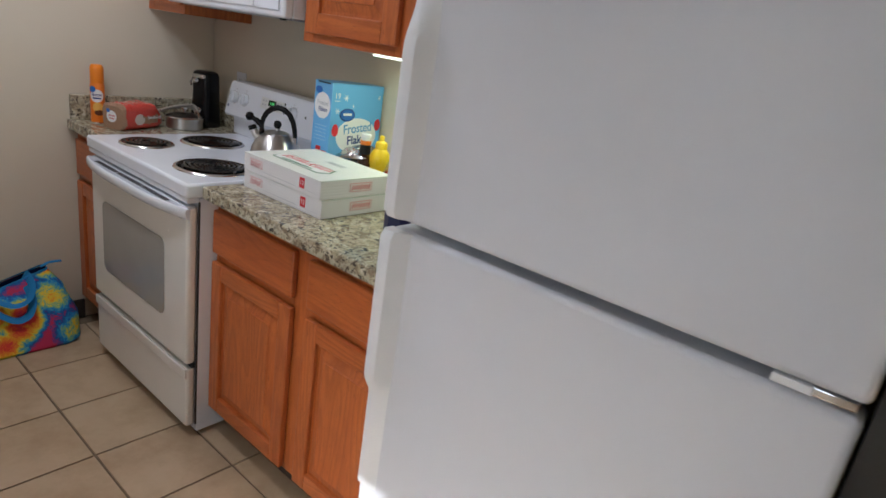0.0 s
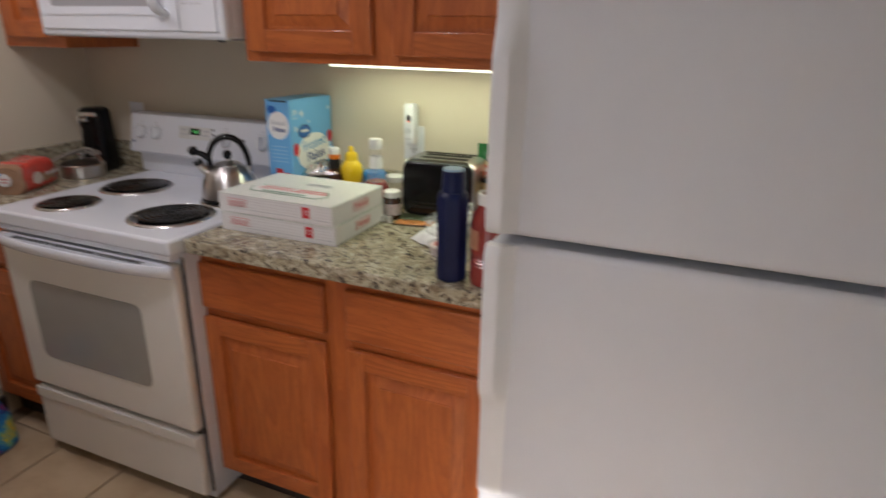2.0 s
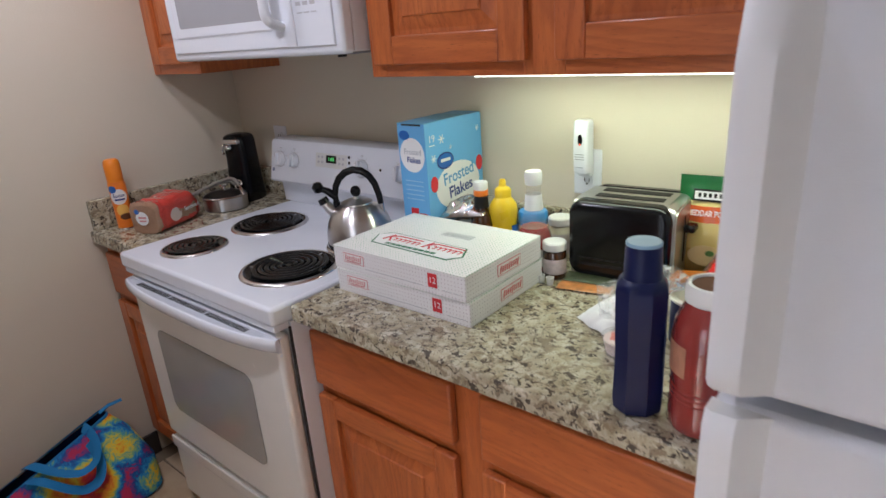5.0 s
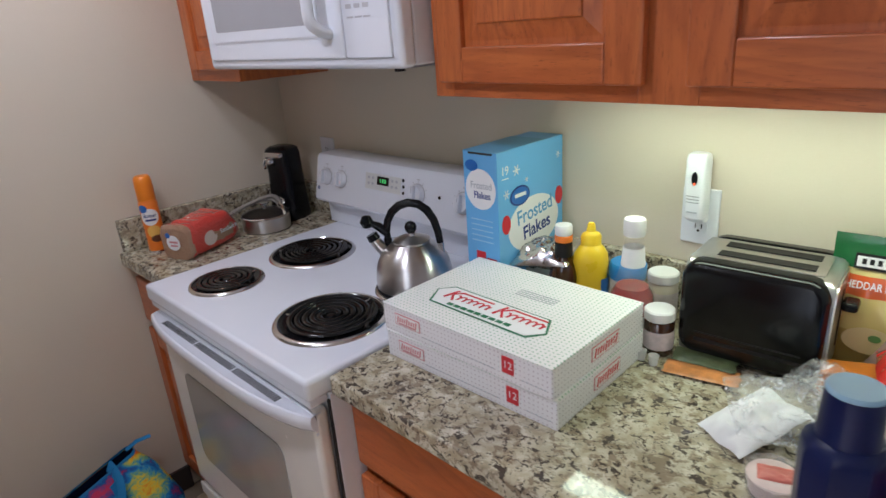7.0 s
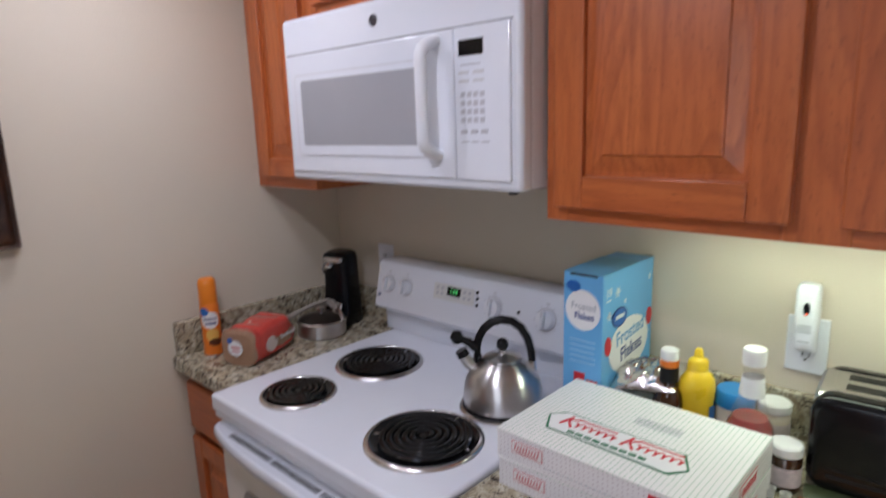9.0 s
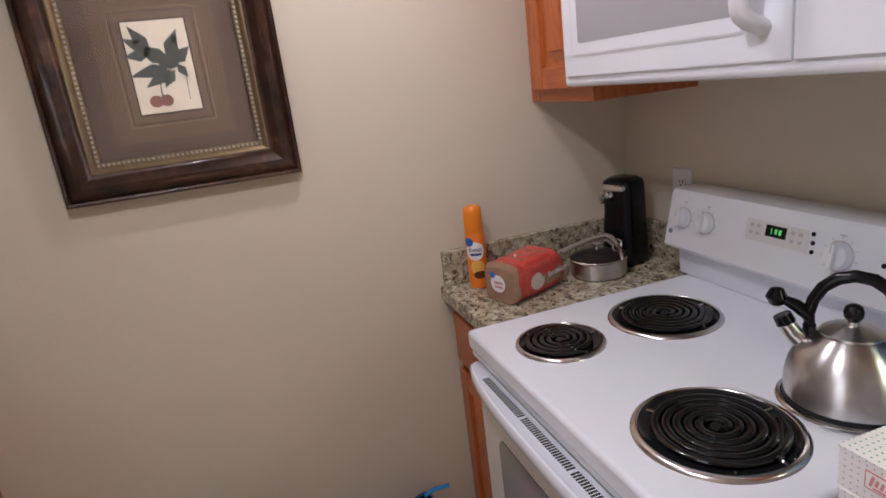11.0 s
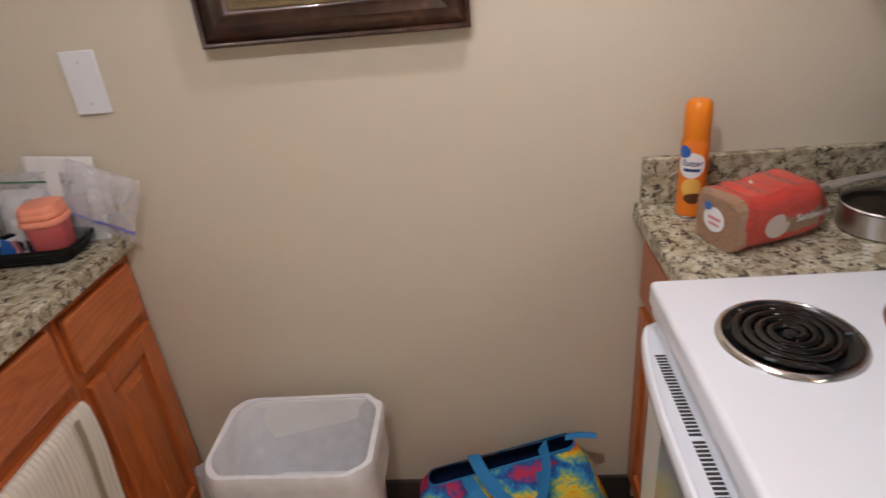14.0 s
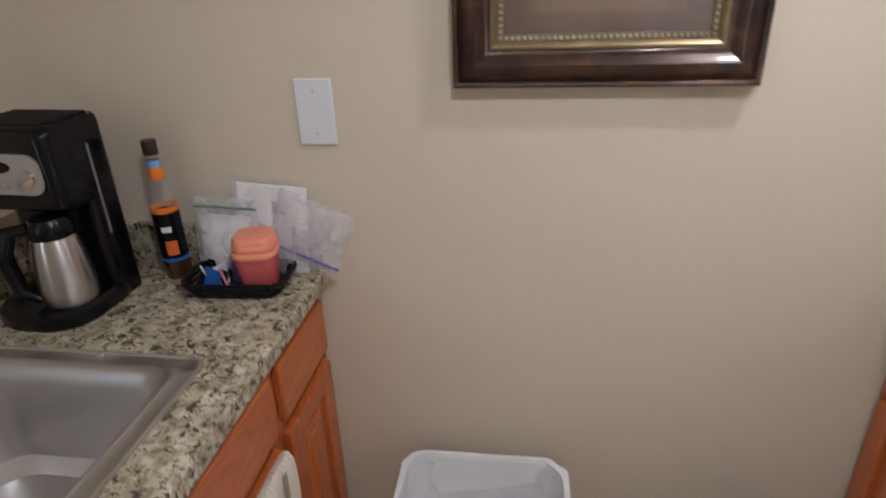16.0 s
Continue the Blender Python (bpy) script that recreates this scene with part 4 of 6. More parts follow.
def doughnut_box(at, turn, with_logo):
    ob = thing("doughnut_box", "flat white dotted doughnut box with red tags", "box", at, turn, "stacked doughnut boxes")
    w, d, h = 0.382, 0.276, 0.0550
    carton = part("tray", box(-w / 2, w / 2, -d / 2, d / 2, 0, h - 0.002, 0.0015), DOTTED_FRONT, ob)
    lid = part("lid", box(-w / 2 - 0.001, w / 2 + 0.001, -d / 2 - 0.001, d / 2 + 0.001, h - 0.003, h, 0.001), DOTTED_TOP, ob)
    part("side_panel", box(w / 2 - 0.001, w / 2 + 0.0012, -d / 2 + 0.002, d / 2 - 0.002, 0.002, h - 0.004), DOTTED_SIDE, ob)
    tag = part("tag", label_bar(0.024, 0.030, pose(0.108, -d / 2 - 0.0004, 0.030) @ FRONT), RED_INK, carton, "red tag with the number 12")
    words("printed_number", "12", 0.019, pose(0.108, -d / 2 - 0.0012, 0.030) @ FRONT, WHITE_INK, tag)
    badge_at = pose(-0.125, -d / 2 - 0.0004, 0.031) @ FRONT
    plate_ = part("printed_badge", label_bar(0.066, 0.023, badge_at), PINK_INK, carton)
    part("printed_badge", label_bar(0.062, 0.019, badge_at @ pose(0, 0, 0.0007)), CARD, plate_)
    for k in range(9):
        part("printed_stroke", label_bar(0.0032, 0.009 if k % 4 else 0.014, badge_at @ pose(-0.024 + 0.006 * k, 0.001, 0.0014, 0, 0, -14)), PINK_INK, plate_)
    part("printed_stroke", label_bar(0.044, 0.0025, badge_at @ pose(0, -0.0065, 0.0014)), PINK_INK, plate_)
    for k in range(26):
        part("printed_dash", label_bar(0.004, 0.0016, pose(-0.085 + 0.0085 * k if k < 20 else 0.052 + 0.0085 * k - 0.085, -d / 2 - 0.0004, 0.014) @ FRONT), GREY_INK, carton)
    m = pose(w / 2 + 0.0014, 0.01, 0.029) @ SIDE
    frame_ = part("printed_badge", label_bar(0.085, 0.026, m), PINK_INK, ob)
    part("printed_badge", label_bar(0.080, 0.021, m @ pose(0, 0, 0.0007)), CARD, frame_)
    for k in range(9):
        part("printed_stroke", label_bar(0.0035, 0.013 if k % 4 else 0.017, m @ pose(-0.032 + 0.008 * k, 0, 0.0014, 0, 0, -14)), RED_INK, frame_)
    if with_logo:
        z = h + 0.0003
        for grow, mat, lift in ((0.004, GREEN_INK, 0.0), (0.0, WHITE_INK, 0.0006)):
            hw, hh = 0.132 + grow, 0.036 + grow
            ring = [(-hw, 0.012), (-hw + 0.022, hh), (hw - 0.022, hh * 0.86), (hw, -0.010), (hw - 0.022, -hh), (-hw + 0.022, -hh * 0.86)]
            part("printed_plate", moved(loft([[(x, y, 0) for x, y in ring], [(x, y, 0.0006) for x, y in ring]]), pose(-0.010, -0.048, z + lift, 0, 0, 0)), mat, lid)
        for start in (-0.106, 0.012):
            wave = [(start + 0.018 + 0.082 * k / 60 + 0.0035 * math.sin(k * 0.62), -0.044 + 0.0085 * math.sin(k * 0.62 + 1.2), z + 0.0014) for k in range(61)]
            part("printed_stroke", tube(wave, 0.0022, 6, 0.2), RED_INK, lid)
            part("printed_stroke", label_bar(0.0055, 0.036, pose(start, -0.038, z + 0.0014, 0, 0, -16)), RED_INK, lid)
            part("printed_stroke", label_bar(0.0048, 0.024, pose(start + 0.012, -0.030, z + 0.0014, 0, 0, -48)), RED_INK, lid)
            part("printed_stroke", label_bar(0.0048, 0.022, pose(start + 0.012, -0.049, z + 0.0014, 0, 0, 36)), RED_INK, lid)
            part("printed_stroke", label_bar(0.072, 0.004, pose(start + 0.058, -0.0245, z + 0.0014, 0, 0, -1.5)), RED_INK, lid)
        for k in range(9):
            part("printed_stroke", label_bar(0.013, 0.0085, pose(-0.078 + 0.0165 * k, -0.072, z + 0.0014)), GREEN_INK, lid)
        for k in range(4):
            part("printed_line", label_bar(0.085, 0.0014, pose(0.03, 0.035 + 0.007 * k, z)), GREY_INK, lid)
    return ob


doughnut_box((1.327, -0.389, TOP), 0.6, False)
doughnut_box((1.325, -0.391, TOP + 0.0555), -0.4, True)

turned("syrup_bottle", "small brown glass syrup bottle with orange and white cap", "bottle", (1.304, -0.181, TOP), (
    ("body", AMBER, ((0, 0), (0.027, 0), (0.030, 0.004), (0.030, 0.088), (0.026, 0.108), (0.016, 0.125), (0.014, 0.150), (0.014, 0.162)), ""),
    ("neck_band", BLACK_MATT, ((0.0185, 0.130), (0.0175, 0.158), (0.0145, 0.159)), "black neck label"),
    ("cap_skirt", ORANGE, ((0.0178, 0.161), (0.0182, 0.163), (0.0182, 0.174), (0.0172, 0.175)), "orange cap skirt"),
    ("cap_top", LID_WHITE, ((0.0172, 0.1752), (0.0180, 0.177), (0.0178, 0.193), (0.016, 0.196), (0, 0.196)), "white cap top")))
ob = turned("mustard_bottle", "yellow plastic mustard squeeze bottle with blue label", "bottle", (1.350, -0.152, TOP), (
    ("body", YELLOW, ((0, 0), (0.030, 0), (0.035, 0.006), (0.036, 0.05), (0.033, 0.09), (0.036, 0.115), (0.034, 0.135), (0.024, 0.150), (0.0175, 0.156)), ""),
    ("cap", YELLOW, ((0.0205, 0.154), (0.0205, 0.172), (0.017, 0.178), (0.0095, 0.182), (0.008, 0.196), (0.005, 0.200), (0, 0.200)), "yellow ribbed nozzle cap")), 0.72, 40)
part("label_patch", moved(sheet([[(0.0372 * math.cos(a), 0.0268 * math.sin(a), z) for a in (radians(-62 + 8 * k) for k in range(14))] for z in (0.02, 0.045, 0.07, 0.085)]), pose(0, 0, 0)), BLUE_INK, ob, "blue printed label")
turned("spread_jar", "short jar with a bright blue lid", "jar", (1.412, -0.112, TOP), (
    ("body", CREAM, ((0, 0), (0.032, 0), (0.035, 0.004), (0.035, 0.078), (0.032, 0.084)), "cream filled jar"),
    ("lid", BLUE_LID, ((0.036, 0.084), (0.037, 0.086), (0.037, 0.112), (0.034, 0.117), (0, 0.117)), "blue screw lid")))
turned("ketchup_bottle", "half-full glass ketchup bottle with white cap", "bottle", (1.462, -0.190, TOP), (
    ("sauce", KETCHUP, ((0, 0.002), (0.036, 0.002), (0.0410, 0.008), (0.0420, 0.070), (0.0385, 0.092), (0.030, 0.106), (0, 0.104)), "red sauce in the bottle"),
    ("glass", film("ketchup_glass", (0.72, 0.70, 0.68), 0.95, 0.05), ((0, 0), (0.038, 0), (0.0430, 0.006), (0.0440, 0.072), (0.0405, 0.096), (0.0300, 0.120), (0.0220, 0.145), (0.0180, 0.180), (0.0168, 0.205)), "smeared clear glass"),
    ("label", CARD, ((0.0443, 0.018), (0.0446, 0.020), (0.0446, 0.058), (0.0443, 0.060)), "white printed label"),
    ("neck_label", CARD, ((0.0222, 0.148), (0.0224, 0.150), (0.0192, 0.184), (0.0186, 0.1845)), "white neck label"),
    ("cap", LID_WHITE, ((0.0190, 0.207), (0.0200, 0.209), (0.0205, 0.232), (0.0185, 0.238), (0, 0.239)), "white ribbed screw cap")))
for x, y, h, r, filled, note in ((1.479, -0.094, 0.106, 0.029, CREAM, "small jar of pale spread with a white lid"), (1.530, -0.214, 0.088, 0.0265, AMBER, "small brown spice jar with white lid and label")):
    ob = turned("spice_jar", note, "jar", (x, y, TOP), (
        ("body", filled, ((0, 0), (r - 0.003, 0), (r, 0.004), (r, h - 0.026), (r - 0.004, h - 0.020)), ""),
        ("label", paint("pale_pink_label", (0.62, 0.54, 0.54), 0.5, vary=0.3, size=90), ((r + 0.0004, 0.014), (r + 0.0006, 0.015), (r + 0.0006, h - 0.040), (r + 0.0004, h - 0.039)), "white paper label"),
        ("lid", LID_WHITE, ((r - 0.001, h - 0.020), (r + 0.001, h - 0.018), (r + 0.001, h - 0.003), (r - 0.002, h), (0, h)), "white screw lid")))
for k, (x, y) in enumerate(((1.545, -0.262), (1.520, -0.258))):
    turned("portion_cup", "tiny white portion cup beside the spice jar", "cup", (x, y, TOP), (("cup", LID_WHITE, ((0, 0), (0.007, 0), (0.009, 0.018), (0.0098, 0.018)), ""),), steps=16)
ob = thing("foil_pack", "crumpled silver foil pack by the cereal box", "packet", (1.245, -0.150, TOP), -12)
part("carton", box(-0.040, 0.040, -0.032, 0.032, 0, 0.105, 0.003), film("foil_carton", (0.55, 0.56, 0.56), 0.1, 0.2), ob)
part("foil", moved(crumple(0.135, 0.115, 0.060, 2.0, 24), pose(0.008, 0.0, 0.088, 12, -8, 20)), FOIL, ob, "crushed silver foil")
part("printed_patch", label_bar(0.05, 0.035, pose(0, -0.0325, 0.055) @ FRONT), paint("dark_print", (0.10, 0.16, 0.13), 0.4), ob)

# ---- toaster ----
ob = thing("toaster", "black two-slot toaster with brushed steel top", "toaster", (1.668, -0.112, TOP), 4)
shell = [(-0.0750, 0.012), (-0.0780, 0.030), (-0.0780, 0.150), (-0.0740, 0.170), (-0.0620, 0.182), (-0.0520, 0.1840), (0.0520, 0.1840), (0.0620, 0.182), (0.0740, 0.170), (0.0780, 0.150), (0.0780, 0.030), (0.0750, 0.012)]
TOASTER_STEEL = steel("toaster_steel", 0.30, (30, 1, 1), tone=0.85)
part("body", loft([[(x, y * s, 0.012 + (z - 0.012) * (0.97 if s < 1 else 1)) for y, z in shell] for x, s in ((-0.114, 0.93), (-0.108, 1.0), (0.102, 1.0), (0.110, 0.96))]), TOASTER_STEEL, ob, "brushed steel wrap-over shell")
black = paint("gloss_black", (0.004, 0.004, 0.005), 0.18, vary=0.2, bump=0, spec=0.32)
for sign in (-1, 1):
    part("face_panel", loft([[(p.x, sign * yy, p.y) for p in rounded(0.226 - 2 * cut, 0.177 - 2 * cut, 0.034 - cut, 0, 8, -0.004, 0.0985)] for yy, cut in ((0.057, 0.0), (0.075, 0.001), (0.082, 0.004), (0.0868, 0.009), (0.0885, 0.015))]), black, ob, "glossy black side panel")
part("base", box(-0.108, 0.104, -0.074, 0.074, 0.006, 0.020, 0.003), BLACK_MATT, ob)
part("top_plate", box(-0.092, 0.092, -0.050, 0.050, 0.1835, 0.1856, 0.001), TOASTER_STEEL, ob, "brushed steel top plate")
for y in (-0.024, 0.024):
    part("slot", box(-0.072, 0.076, y - 0.012, y + 0.012, 0.1855, 0.1872), BLACK_MATT, ob)
end = part("end_plate", loft([[(x, y * 0.86, 0.022 + (z - 0.012) * 0.88) for y, z in shell] for x in (0.108, 0.113)]), STEEL, ob, "brushed steel end plate")
part("lever_slot", box(0.1132, 0.1142, -0.004, 0.004, 0.05, 0.15), BLACK_MATT, end)
lever = part("lever", box(0.114, 0.138, -0.018, 0.018, 0.118, 0.134, 0.006, 3), BLACK_PLASTIC, ob)
part("dial", moved(lathe([(0, 0), (0.013, 0), (0.012, 0.012), (0, 0.012)], 20), pose(0.113, 0.045, 0.06, 0, 90, 0)), BLACK_PLASTIC, ob)
part("groove", box(-0.085, 0.080, -0.0895, -0.0880, 0.040, 0.047, 0.0005), BLACK_MATT, ob)
part("groove", box(-0.085, 0.080, -0.0895, -0.0880, 0.056, 0.059, 0.0005), BLACK_MATT, ob)
for x in (-0.09, 0.085):
    for y in (-0.055, 0.055):
        part("foot", lathe([(0.010, 0), (0.010, 0.013), (0, 0.013)], 12, (x, y)), BLACK_MATT, ob)

# ---- packets by the fridge ----
ob = thing("soup_bag", "standing green and yellow soup mix bag", "packet", (1.822, -0.072, TOP), 4)
n = Nodes("soup_bag_film")
high = n.add("SeparateXYZ", [(0, n.where())]).outputs[2]
high = n.math("ADD", high, n.math("MULTIPLY", n.noise(n.where(), 30, 2), 0.004))
n.base(n.ramp(n.math("MULTIPLY", high, 4.0), (0.0, (0.42, 0.30, 0.09)), (0.30, (0.56, 0.44, 0.15)), (0.535, (0.60, 0.10, 0.02)), (0.665, (0.62, 0.52, 0.20)), (0.705, (0.012, 0.10, 0.03)), hard=True))
n.set(Roughness=0.2, Coat_Weight=0.4)
bag = part("bag", moved(pouch(0.140, 0.228, 0.045, 0.020), pose(0, 0, 0, -8)), n.mat, ob)
for w_, h_, mat, lift in ((0.090, 0.026, BLACK_MATT, 0.0), (0.084, 0.017, WHITE_INK, 0.0008)):
    part("printed_panel", moved(label_bar(w_, h_, pose(0.006, -0.0175 - lift, 0.188) @ FRONT), pose(0, 0, 0, -8)), mat, bag)
for k in range(7):
    part("printed_stroke", moved(label_bar(0.006, 0.009, pose(-0.026 + 0.0105 * k, -0.0190, 0.1885) @ FRONT), pose(0, 0, 0, -8)), BLACK_MATT, bag)
words("printed_word", "CHEDDAR POTATO", 0.0175, pose(0, 0, 0, -8) @ pose(0.002, -0.0262, 0.150) @ FRONT, WHITE_INK, bag, 0.0003, 0.72)
part("printed_bowl", moved(disc(0.074, 0.044, pose(0.0, -0.0262, 0.060) @ FRONT), pose(0, 0, 0, -8)), paint("soup_print", (0.55, 0.42, 0.20), 0.3), ob)
part("printed_leaf", moved(disc(0.018, 0.012, pose(0.008, -0.0272, 0.066) @ FRONT), pose(0, 0, 0, -8)), paint("leaf_print", (0.06, 0.17, 0.03), 0.4), ob)
ob = thing("meat_pack", "clear flat pouch with dark red printed end", "packet", (1.850, -0.118, TOP + 0.012), -22)
part("pouch", moved(pouch(0.070, 0.115, 0.022, 0.012, seed=3.0), pose(0, 0, 0, -18, 24, 0)), film("brown_film", (0.32, 0.24, 0.20), 0.25, 0.18), ob)
part("printed_band", moved(label_bar(0.064, 0.026, pose(0, -0.010, 0.096) @ FRONT), pose(0, 0, 0, -18, 24, 0)), paint("dark_red_film", (0.22, 0.015, 0.02), 0.25), ob)
for k in range(3):
    part("printed_line", moved(label_bar(0.04, 0.005, pose(0, -0.0135, 0.068 - 0.013 * k) @ FRONT), pose(0, 0, 0, -18, 24, 0)), BLACK_MATT if k < 1 else CARD, ob)
ob = thing("snack_bag", "orange and white snack bag with leaf print", "packet", (1.955, -0.075, TOP), 0)
part("bag", moved(pouch(0.10, 0.24, 0.05, 0.02, seed=5.0), pose(0, 0, 0, -10, 22, 0)), paint("orange_film", (0.75, 0.20, 0.015), 0.2, vary=0.3, size=14, coat=0.4), ob)
part("printed_panel", moved(disc(0.06, 0.10, pose(-0.015, -0.0275, 0.09) @ FRONT), pose(0, 0, 0, -10, 22, 0)), paint("yellow_print", (0.75, 0.55, 0.06), 0.3), ob)
part("printed_leaf", moved(disc(0.05, 0.035, pose(0.01, -0.022, 0.19) @ FRONT), pose(0, 0, 0, -10, 22, 0)), GREEN_INK, ob)
ob = thing("red_bag", "crumpled glossy red snack bag", "packet", (1.918, -0.150, TOP), 10)
part("bag", crumple(0.14, 0.12, 0.115, 4.0), paint("red_film", (0.62, 0.03, 0.025), 0.18, vary=0.2, coat=0.5), ob)
part("printed_window", disc(0.05, 0.04, pose(0.02, -0.042, 0.085, 52, 0, 10)), FOIL, ob)
ob = thing("blue_bag", "crumpled clear bag with blue print", "packet", (1.905, -0.245, TOP), -8)
part("bag", crumple(0.13, 0.10, 0.085, 6.0), film("blue_film", (0.02, 0.24, 0.72), 0.25, 0.2), ob)
ob = thing("orange_carton", "small orange and brown snack carton lying flat", "box", (1.822, -0.150, TOP), 24)
part("carton", box(-0.050, 0.050, -0.024, 0.024, 0, 0.042, 0.004), paint("orange_card", (0.62, 0.19, 0.02), 0.4, vary=0.3, size=40), ob)
ob = thing("snack_packet", "flat printed snack packet lying on the counter", "packet", (1.620, -0.232, TOP), 12)
part("packet", moved(crumple(0.12, 0.048, 0.008, 8.0), pose(0, -0.012, 0)), paint("mottled_print", (0.50, 0.20, 0.06), 0.35, vary=0.8, size=55), ob)
ob = thing("seed_packet", "flat dark green packet leaning against the toaster", "packet", (1.615, -0.212, TOP + 0.009), 8)
part("packet", moved(crumple(0.105, 0.036, 0.006, 9.0), pose(0, 0, 0, 14)), paint("dark_green_print", (0.055, 0.070, 0.030), 0.3, vary=0.9, size=45), ob)
turned("tin_can", "open-topped look steel tin with navy label", "can", (1.883, -0.350, TOP), (
    ("body", NAVY, ((0, 0), (0.038, 0), (0.038, 0.082)), "navy label"),
    ("lid", STEEL, ((0.039, 0.080), (0.0395, 0.084), (0.0375, 0.0855), (0.036, 0.082), (0.030, 0.0815), (0.028, 0.083), (0.020, 0.0825), (0.018, 0.0815), (0, 0.0815)), "ringed steel lid")))
ob = thing("navy_box", "small navy and white food box", "box", (1.968, -0.265, TOP), 8)
part("carton", box(-0.035, 0.035, -0.02, 0.02, 0, 0.085, 0.002), NAVY, ob)
part("printed_panel", label_bar(0.05, 0.03, pose(-0.004, -0.0203, 0.055) @ FRONT), CARD, ob)
words("printed_letter", "N", 0.024, pose(-0.016, -0.0212, 0.055) @ FRONT, NAVY_INK, ob)

ob = thing("plastic_bag", "clear crumpled plastic bag holding a white napkin", "bag", (1.745, -0.330, TOP), 28)
part("napkin", moved(crumple(0.125, 0.085, 0.040, 11.0, 24), pose(-0.010, -0.012, 0.002, 0, -16, 34)), paint("tissue", (0.78, 0.78, 0.78), 0.8), ob, "white folded napkin")
part("film", moved(crumple(0.175, 0.150, 0.085, 12.0, 30), pose(0.040, -0.010, 0)), CLEAR, ob, "crinkled clear film")
part("film_knot", moved(crumple(0.10, 0.07, 0.075, 14.0, 20), pose(0.085, 0.045, 0.02, 0, -20, 30)), CLEAR, ob)
ob = thing("meat_cup", "small clear tub with pale pink lid", "tub", (1.800, -0.455, TOP))
part("tub", lathe([(0, 0), (0.030, 0), (0.036, 0.030), (0.037, 0.032)], 28), CLOUDY, ob)
part("filling", lathe([(0, 0.003), (0.028, 0.003), (0.033, 0.026), (0.024, 0.030), (0, 0.029)], 24), paint("pale_meat", (0.66, 0.52, 0.50), 0.35, vary=0.2, size=40), ob)
part("meat_slice", moved(crumple(0.044, 0.030, 0.012, 17.0), pose(0.002, 0, 0.024, 0, 0, 20)), paint("pink_meat", (0.58, 0.16, 0.13), 0.3, vary=0.3, size=50), ob)

# flask: an eight-sided barrel with a stepped neck
ob = thing("flask", "tall navy plastic bottle with pale blue cap", "bottle", (1.883, -0.592, TOP), 20)


def oct_ring(r, z):
    return rounded(2 * r, 2 * r, r * 0.56, z, 1)


def round_ring(r, z):
    return rounded(2 * r, 2 * r, r * 0.96, z, 8)


part("barrel", loft([oct_ring(r, z) for r, z in ((0.028, 0.0), (0.0335, 0.004), (0.0350, 0.02), (0.0330, 0.09), (0.0350, 0.168), (0.0350, 0.196), (0.032, 0.206), (0.0270, 0.212))]), NAVY, ob)
part("neck", loft([round_ring(r, z) for r, z in ((0.0268, 0.2122), (0.0262, 0.216), (0.0245, 0.260))]), NAVY, ob)
part("cap", loft([round_ring(r, z) for r, z in ((0.0245, 0.2604), (0.0245, 0.263), (0.0230, 0.265))]), PALE_BLUE, ob, "pale blue cap")
part("label", box(0.0340, 0.0354, -0.020, 0.020, 0.03, 0.14, 0.0005), paint("dark_blue_label", (0.02, 0.05, 0.14), 0.4), ob)
ob = thing("drink_jar", "large maroon drink jug with white screw lid", "jar", (1.974, -0.572, TOP))
JUG = Matrix.Diagonal((1, 1.22, 1, 1))
body = part("body", moved(lathe([(0, 0), (0.041, 0), (0.047, 0.005), (0.049, 0.018), (0.0470, 0.050), (0.0460, 0.070), (0.0490, 0.088), (0.0490, 0.140), (0.0465, 0.160), (0.040, 0.176), (0.034, 0.186), (0.032, 0.190)], 44), JUG), MAROON, ob)
for z in (0.052, 0.060, 0.068):
    part("moulded_rib", moved(lathe([(0.0462, z - 0.0022), (0.0478, z), (0.0462, z + 0.0022)], 44), JUG), MAROON, body)
part("lid", lathe([(0.032, 0.187), (0.0365, 0.189), (0.0370, 0.210), (0.0352, 0.2145), (0.0300, 0.2145), (0.0290, 0.2115)], 36), LID_WHITE, ob, "white ribbed lid")
part("lid_disc", lathe([(0.0290, 0.2115), (0, 0.2115)], 32), paint("brown_lid_print", (0.13, 0.042, 0.010), 0.75), ob, "brown printed lid centre")
part("label", moved(sheet([[(0.0497 * math.cos(a), 0.0497 * math.sin(a), z) for a in (radians(150 + 8 * k) for k in range(14))] for z in (0.092, 0.112, 0.138)]), JUG), paint("cream_red_label", (0.42, 0.20, 0.12), 0.4, vary=0.5, size=40), ob)

# ---- sockets ----


def socket(at, note):
    ob = thing("wall_socket", note, "socket", at)
    plate = part("plate", box(-0.037, 0.037, -0.006, 0, -0.058, 0.058, 0.003, 3), WHITE_PLASTIC, ob)
    for z in (-0.021, 0.021):
        face = part("receptacle", loft([[(p.x, -0.006 - d, p.y) for p in rounded(0.034, 0.028, 0.010, 0, 5, 0, z)] for d in (0, 0.002)]), WHITE_PLASTIC, plate)
        for x in (-0.006, 0.006):
            part("slot", box(x - 0.001, x + 0.001, -0.0086, -0.0078, z - 0.003, z + 0.006), DARK, face)
        part("slot", disc(0.005, 0.005, pose(0, -0.0080, z - 0.008) @ FRONT), DARK, face)
    part("screw", disc(0.005, 0.005, pose(0, -0.0062, 0) @ FRONT), STEEL, plate)
    return ob


